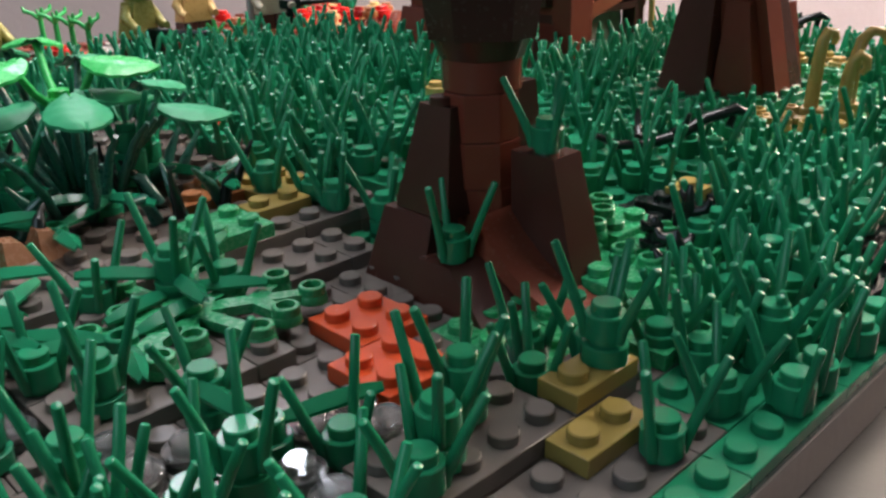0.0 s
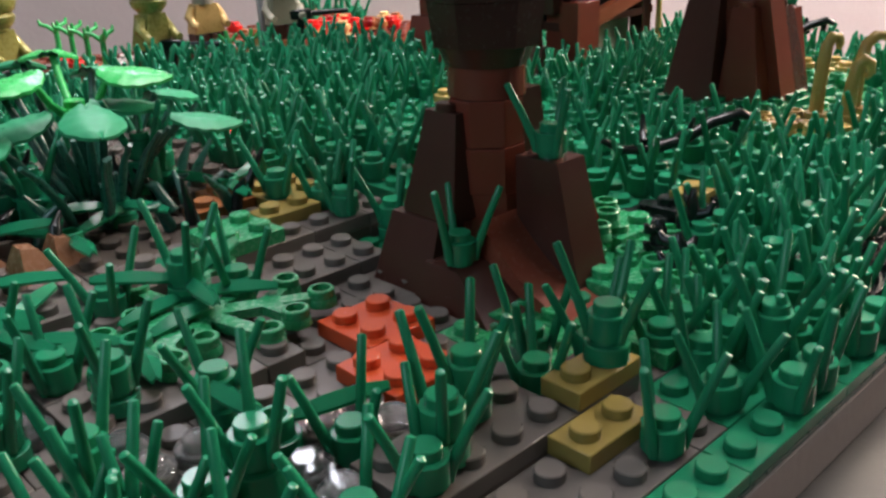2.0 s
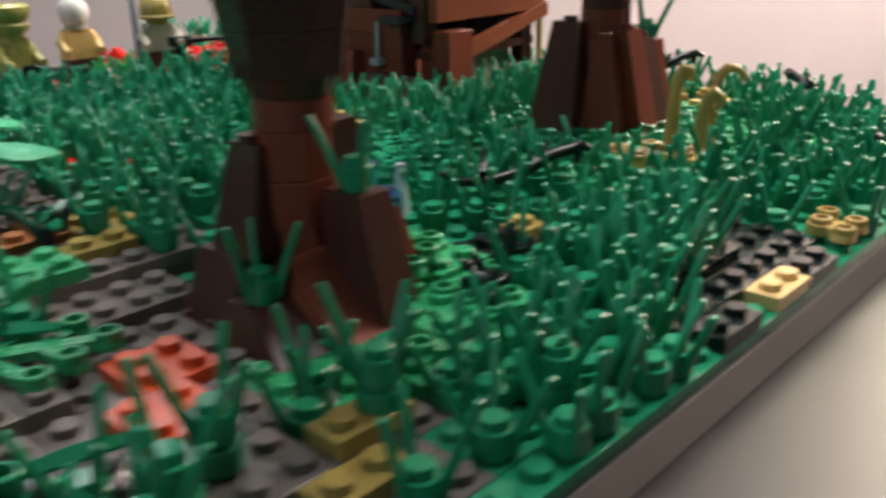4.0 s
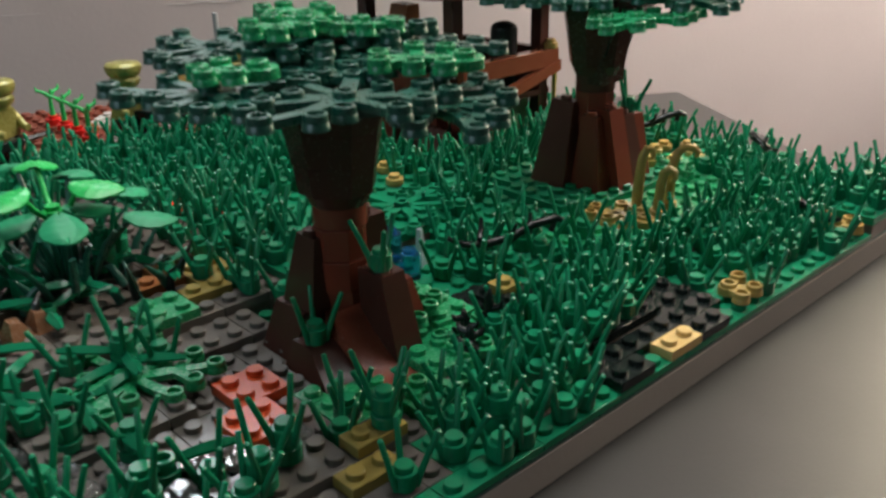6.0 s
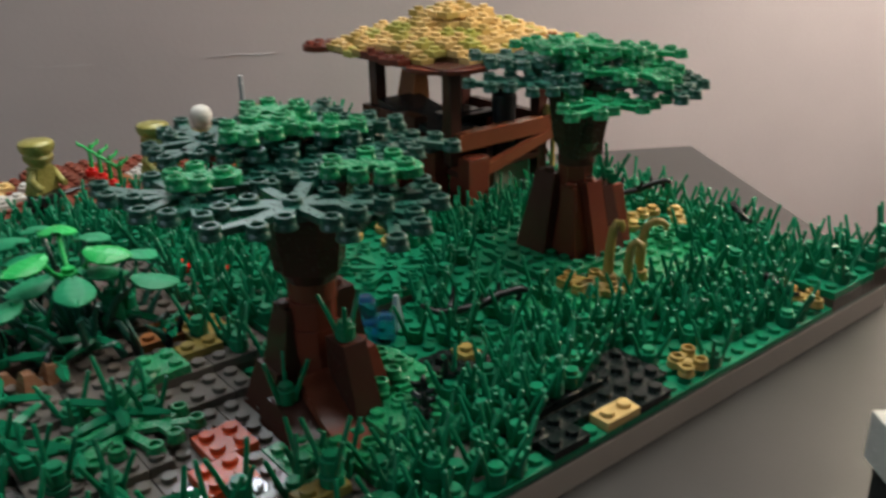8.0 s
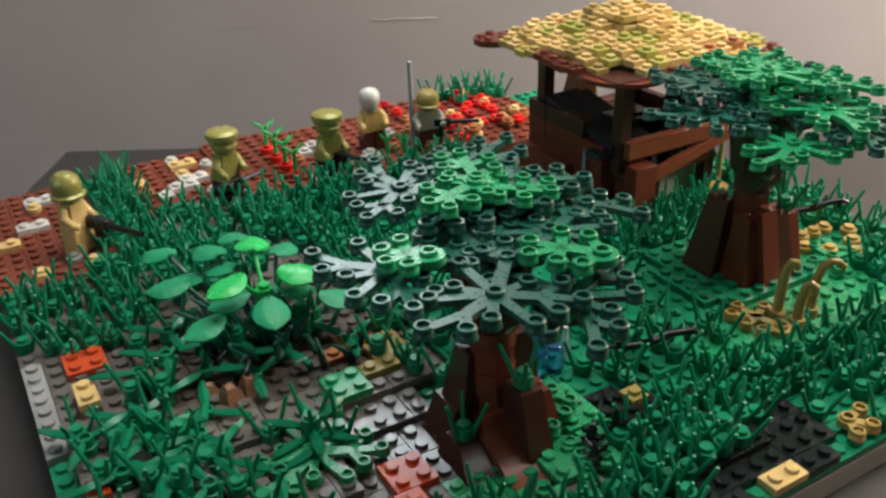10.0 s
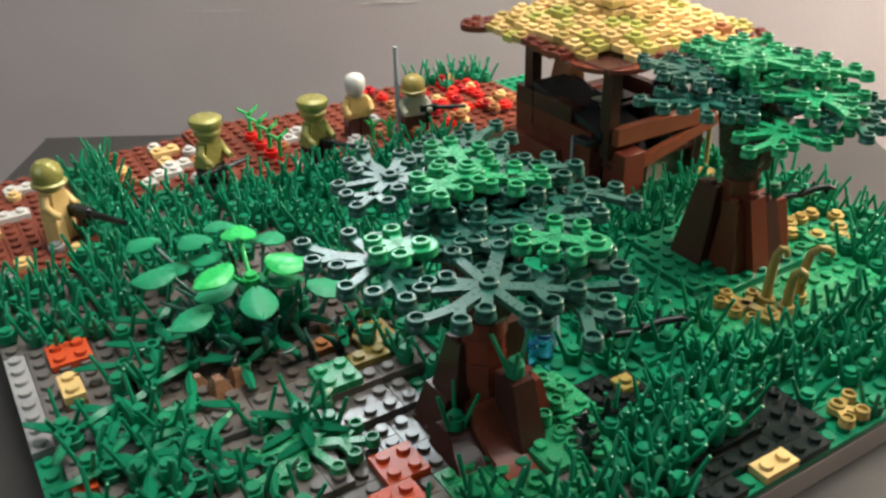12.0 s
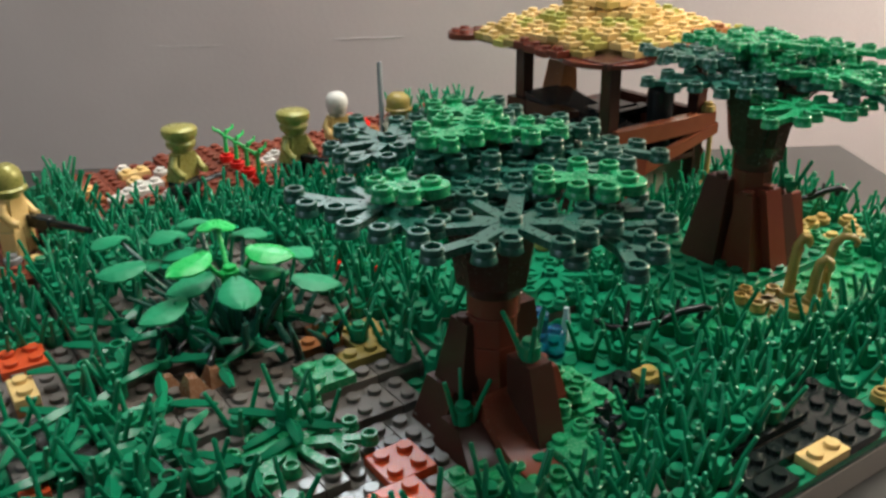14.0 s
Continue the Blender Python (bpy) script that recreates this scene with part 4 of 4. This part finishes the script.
thorn(9.1, -2.6, 0.4, 20, 0.85)
thorn(7.4, -3.3, 0.4, 75, 0.55)
thorn(8.2, -2.2, 0.4, 140, 0.5)

# ---- red flowers, figures, pole
for k in range(4):
    y = 29.2 + 1.9 * k
    f = thing("red_flower", None, None, (7.4, y, top(7, y)), 0, "red round flower with a forked bright green stem", "flower", "row of red flowers")
    part("bloom", Geo().cyl(0, 0, 0, 0.14, 0.34, 14, chamfer=0).cyl(0, 0, 0.12, 0.55, 0.5, 16).stud(0, 0, 0.55), RED, f)
    stem = part("stem", Geo().rod([(0, 0, 0.6), (0, 0, 1.3), (0.02, 0, 2.2)], [0.17, 0.14, 0.13]), BRIGHT, f)
    for a in (20, 140, 260):
        c, s = math.cos(radians(a)), math.sin(radians(a))
        part("shoot", Geo().rod([(0, 0, 1.9), (0.4 * c, 0.4 * s, 2.25), (0.75 * c, 0.75 * s, 2.35), (0.8 * c, 0.8 * s, 2.6)], [0.12, 0.11, 0.11, 0.06]), BRIGHT, stem)
sprout = Geo()
for x in (-0.6, 0.6):
    sprout.rod([(x, 0, 0), (x, 0, 1.0), (x * 1.2, 0, 1.7)], [0.2, 0.15, 0.1], 7)
    sprout.rod([(x, 0, 0.9), (x - 0.5, 0.1, 1.5)], [0.13, 0.07], 6).rod([(x, 0, 0.9), (x + 0.5, -0.1, 1.5)], [0.13, 0.07], 6)
thing("sprout", sprout, BRIGHT, (15.9, 30.6, top(15, 30)), -30, "bright green forked sprout in the brown field", "sprout")


def toy_figure(x, y, z, turn, label, body, legs, head, hat, brim, stoop=0.0, flat=False, tall=1.0):
    """A jointed toy figure as one plain mesh: two legs, tapered body, arms, head and a helmet."""
    g = Geo()
    g.box(-0.95, -0.03, -0.5, 0.5, 0, 1.55, 0.05, 1).box(0.03, 0.95, -0.5, 0.5, 0, 1.55, 0.05, 1)
    block(g, -0.95, 0.95, -0.5, 0.5, 1.58, 3.2, top_rect=(-0.65, 0.65, -0.45 - stoop, 0.45 - stoop))
    for s in (-1, 1):
        g.rod([(0.72 * s, -stoop, 3.0), (1.02 * s, -0.1 - stoop, 2.5), (0.98 * s, -0.6 - stoop, 2.05), (0.9 * s, -0.95 - stoop, 2.0)], [0.25, 0.29, 0.25, 0.2], 9)
    g.cyl(0, -stoop, 3.18, 4.25, 0.62, 16, chamfer=0.12, mat=2)
    if hat:
        shape = ((0.62, 3.40), (0.95 + brim, 3.52), (0.98 + brim, 3.66), (0.86, 3.76), (0.88, 4.2), (0.76, 4.6), (0.45, 4.86)) if not flat else ((0.62, 3.3), (0.86, 3.55), (0.92, 3.80), (0.80, 3.94), (0.98, 4.10), (1.08, 4.38), (1.06, 4.60), (0.92, 4.72), (0.50, 4.76))
        if brim < -0.2:
            shape = ((0.45, 3.3), (0.66, 3.5), (0.76, 3.8), (0.80, 4.15), (0.74, 4.5), (0.56, 4.75), (0.25, 4.88))
        seg = 18
        vs = [(q * math.cos(2 * math.pi * k / seg), q * 1.06 * math.sin(2 * math.pi * k / seg) - stoop, z) for q, z in shape for k in range(seg)]
        fs = [(r * seg + k, r * seg + (k + 1) % seg, (r + 1) * seg + (k + 1) % seg, (r + 1) * seg + k) for r in range(len(shape) - 1) for k in range(seg)]
        g.add(vs, fs + [tuple(reversed(range(seg))), tuple(range((len(shape) - 1) * seg, len(shape) * seg))], 3)
    g.v = [(a * 0.98, b * 0.98, c * 1.14 * tall) for a, b, c in g.v]
    thing("toy_figure", g, (body, legs, head, hat or head), (x, y, z), turn, label, "toy figure", "toy figures")


toy_figure(-7.4, 28.0, 0.85, 48, "tan toy figure with a glossy olive helmet", TAN, TAN, OLIVE, OLIVE, 0.05, tall=0.95)
toy_figure(2.6, 29.6, 1.25, 30, "olive toy figure with black legs and round helmet", OLIVE, BLACK, OLIVE, OLIVE, 0.05, 0.2, True, 0.92)
toy_figure(9.8, 28.9, 1.25, 20, "olive toy figure with round helmet by the flowers", OLIVE, BLACK, OLIVE, OLIVE, 0.05, 0.2, True, 0.92)
toy_figure(14.8, 32.2, 1.25, 0, "brown toy figure with a plain off-white head", PEARLGOLD, DARKBROWN, ROCK, WHITE, -0.25, tall=0.86)
toy_figure(18.2, 29.5, 1.65, -10, "dark olive toy figure with a domed helmet", ROCK, DARKBROWN, OLIVETAN, OLIVETAN, 0.0, tall=0.78)
for x, y, z, turn in ((-6.0, 27.2, 2.6, -60), (2.9, 28.6, 2.6, 20), (10.6, 28.0, 2.9, -55), (19.2, 28.8, 3.4, -30)):
    rifle = thing("toy_rifle", None, None, (x, y, z), turn, "small black toy rifle held by a figure", "toy rifle", "toy rifles")
    bulk = 1.8 if x < 0 else 1.35
    rifle.scale = (bulk, bulk, bulk)
    part("stock", Geo().box(-1.3, 0.35, -0.18, 0.18, -0.14, 0.28, 0.05), BLACK, rifle)
    part("barrel", Geo().rod([(0.25, 0, 0.08), (1.3, 0, 0.1), (1.9, 0, 0.1)], [0.14, 0.11, 0.10]), BLACK, rifle)
    part("magazine", Geo().box(-0.3, 0.0, -0.12, 0.12, -0.75, -0.1, 0.03), BLACK, rifle)
thing("pole", Geo().cyl(0, 0, 0, 7.0, 0.19, 10, 0.17), STEEL, (17.0, 29.8, 1.2), 0, "thin upright pale grey pole", "pole")

# ---- hut on a brown brick base with a thatch of small plates
HX0, HX1, HY0, HY1 = 22.0, 31.0, 13.0, 22.0
hut = thing("watch_hut", None, None, (0, 0, 0), 0, "open brown brick hut with a tan thatched plate roof", "hut")
rng = random.Random(12)


def course(x0, x1, y0, y1, z0, z1, along, mat, step=2.0):
    """A row of bricks with uneven faces."""
    a0, a1 = (x0, x1) if along == "x" else (y0, y1)
    a = a0
    while a < a1 - 0.01:
        b = min(a + step, a1)
        d = rng.uniform(-0.04, 0.04)
        if along == "x":
            part("brick", Geo().box(a + 0.01, b - 0.01, y0 + d, y1 + d, z0, z1 - 0.01, 0.02), mat, hut)
        else:
            part("brick", Geo().box(x0 + d, x1 + d, a + 0.01, b - 0.01, z0, z1 - 0.01, 0.02), mat, hut)
        a = b


for k in range(4):
    z = 0.8 + 1.2 * k
    course(HX0, HX0 + 1, HY0 + 1.2, HY1, z, z + 1.2, "y", BROWN)
    course(HX0 + 1, HX1, HY1 - 1, HY1, z, z + 1.2, "x", BROWN)
    if k < 3:
        course(HX0 + 1, HX0 + 3, HY0, HY0 + 1, z, z + 1.2, "x", BROWN)
course(HX0, HX0 + 1, HY0 + 3.2, HY1, 5.6, 6.7, "y", DARKBROWN)
block_geo = block(Geo(), 20.6, 22.0, 16.5, 22.0, 0.8, 3.6, top_rect=(21.4, 22.0, 17.0, 22.0))
part("rock_slope", block_geo, BROWN, hut)
part("rock_slope", block(Geo(), 20.4, 22.0, 12.6, 16.4, 0.8, 2.6, top_rect=(21.5, 22.0, 13.0, 16.2)), DARKBROWN, hut)
part("floor_panel", Geo().box(HX0 + 1, HX1, HY0 + 0.2, HY1 - 1, 3.2, 3.6, 0.02), DARKBROWN, hut)
for x, y in ((HX0 + 0.9, HY0 + 0.6), (HX0 + 0.9, HY1 - 0.6), (HX1 - 0.6, HY0 + 0.6), (HX1 - 0.6, HY1 - 0.6)):
    part("post", Geo().box(x - 0.42, x + 0.42, y - 0.42, y + 0.42, 0.8 if x > 25 and y < 15 else 4.0, 10.2, 0.04), DARKBROWN, hut)
part("upper_rail", Geo().box(HX0 + 0.8, HX1 + 0.2, HY0 - 0.35, HY0 + 0.35, 5.0, 6.1, 0.03), RAILBROWN, hut)
brace = Geo().prism([(24.4, 12.5, 3.0), (31.3, 12.5, 4.7), (31.3, 13.0, 4.7), (24.4, 13.0, 3.0)], [(24.4, 12.5, 3.75), (31.3, 12.5, 5.35), (31.3, 13.0, 5.35), (24.4, 13.0, 3.75)])
part("slanted_rail", brace, RAILBROWN, hut)
part("side_wall", Geo().box(HX1 - 0.3, HX1 + 0.3, HY0 + 1, HY1 - 1, 3.6, 6.0, 0.03), DARKBROWN, hut)
part("step_panel", Geo().box(22.9, 24.6, 12.0, 13.0, 0.8, 4.6, 0.03), BROWN, hut)
rail_stud = Geo().cyl(HX1 - 0.2, HY0, 6.1, 6.45, 0.45, 14).stud(HX1 - 0.2, HY0, 6.45)
part("rail_cap", rail_stud, GOLDTAN, hut)
leg = Geo().cyl(HX1 + 0.1, HY0 - 0.1, 0.8, 4.7, 0.16, 12).cyl(HX1 + 0.1, HY0 - 0.1, 0.8, 1.3, 0.7, 14)
part("gold_leg", leg, GOLDTAN, hut, label="gold tan leg under the rail")

# roof: shrinking layers of small plates
roof_mats = (TAN, TAN, TAN, TAN, GOLDTAN, STRAW, NOUGAT)
RX0, RX1, RY0, RY1 = 20, 34, 11, 25
under = Geo().box(RX0 + 1.0, RX1 - 1.0, RY0 + 1.0, RY1 - 1.0, 10.0, 10.4, 0.03)
roof = part("roof", under, DARKBROWN, hut, label="low thatch of small tan plates")
for lay in range(7):
    z = 10.3 + 0.40 * lay
    x0, x1, y0, y1 = RX0 + lay * 0.92, RX1 - lay * 0.92, RY0 + lay, RY1 - lay
    nx, ny = int(x1 - x0), int(y1 - y0)
    for i in range(nx):
        for j in range(ny):
            edge = min(i, nx - 1 - i, j, ny - 1 - j)
            corner = min(i, nx - 1 - i) + min(j, ny - 1 - j)
            if edge > 1 and lay < 6 or corner < 2 and lay < 5 or lay == 0 and i + j < 4 or lay == 1 and i + j < 3:
                continue
            mat = BROWN if lay == 0 and edge == 0 and i + j < 8 else rng.choice(roof_mats[:6])
            gx, gy = x0 + i, y0 + j
            if lay and rng.random() < 0.06:
                mat = NOUGAT
            if any((gx - a) ** 2 + (gy - b) ** 2 < 2.6 for a, b in ((24.5, 14.2), (29.8, 15.5), (22.8, 19.5))) and rng.random() < 0.45:
                mat = LIME
            part("thatch_plate", plate_mesh(1, 1, mat, 0.4, 10), None, roof, (x0 + i, y0 + j, z + rng.choice((0, 0, 0, 0.1, -0.1, 0.2))))
part("round_corner", Geo().cyl(RX0 + 3.1, RY0 + 3.1, 10.02, 10.30, 2.75, 32, bottom=True), BROWN, roof)
for cx, cy in ((RX0 + 0.4, RY1 - 0.9), (RX1 - 1.6, RY0 + 0.8)):
    g = Geo().cyl(cx, cy, 10.25, 10.65, 1.32, 20, bottom=True)
    for a in range(5):
        g.stud(cx + 0.78 * math.cos(a * 1.26), cy + 0.78 * math.sin(a * 1.26), 10.65)
    part("round_corner", g, BROWN, roof)
# what stands in the hut
thing("black_crate", Geo().box(24.4, 27.4, 15.4, 18.4, 3.6, 6.5, 0.05).box(24.0, 28.0, 15.0, 16.0, 6.1, 6.5, 0.04), BLACK, label="black crate inside the hut", category="crate")
slab_low = [(22.3, 13.7, 5.35), (25.6, 13.7, 5.35), (25.6, 20.6, 6.75), (22.3, 20.6, 6.75)]
thing("dark_slab", Geo().prism(slab_low, [(x, y, z + 0.42) for x, y, z in slab_low]), DARKSTEEL, label="dark grey slab slanting across the hut wall", category="slab")
thing("grey_tile", Geo().box(21.2, 22.9, 13.7, 15.0, 5.0, 5.36, 0.06), DARKSTEEL, label="glossy dark grey tile jutting from the hut wall", category="tile")
thing("orange_wedge", block(Geo(), 24.6, 26.4, 20.2, 22.0, 5.6, 8.6, top_rect=(25.4, 26.4, 20.4, 22.0)), NOUGAT, label="brown-orange wedge standing at the back of the hut", category="wedge")
thing("grey_barrel", Geo().cyl(28.2, 14.6, 3.6, 7.4, 0.85, 18).ball(28.2, 14.6, 7.4, 0.85, 0.85, 0.5), DARKSTEEL, label="pearl grey rounded barrel behind the rail", category="barrel")
thing("rock_box", Geo().box(26.8, 30.0, 14.0, 16.0, 0.8, 3.1, 0.08), ROCK, label="sand grey block under the hut rail", category="block")
thing("silver_rod", Geo().rod([(21.85, 15.7, 5.0), (21.7, 15.6, 3.3)], [0.11, 0.10], 8).box(21.45, 21.98, 15.35, 15.95, 2.95, 3.32, 0.04), STEEL, label="thin silver rod hanging on the hut wall", category="rod")

# ---- black and white brick stack on the table
stack = thing("brick_stack", None, None, (8.9, -20.0, TABLE_Z), -37, "black and white brick stack standing on the table", "brick stack")
part("black_brick", Geo().box(0.0, 4.0, 0.0, 2.0, 0, 3.6, 0.03), BLACK, stack)
part("black_brick", Geo().box(-0.2, 3.0, -0.9, 1.1, 3.6, 5.9, 0.03).stud(0.4, -0.3, 5.9).stud(1.4, -0.3, 5.9), BLACK, stack)
part("white_stripe", Geo().prism([(0.5, -0.93, 5.0), (1.2, -0.93, 5.0), (1.2, -0.4, 5.0), (0.5, -0.4, 5.0)], [(0.2, -0.93, 5.92), (1.0, -0.93, 5.92), (1.0, -0.4, 5.92), (0.2, -0.4, 5.92)]), WHITE, stack)
part("black_column", Geo().box(0.5, 2.4, 0.0, 1.0, 5.9, 8.0, 0.03), BLACK, stack)
part("white_brick", Geo().box(0.0, 3.0, -0.5, 0.7, 8.0, 9.4, 0.03).stud(0.6, 0.1, 9.4).stud(1.6, 0.1, 9.4).stud(2.5, 0.1, 9.4), WHITE, stack)
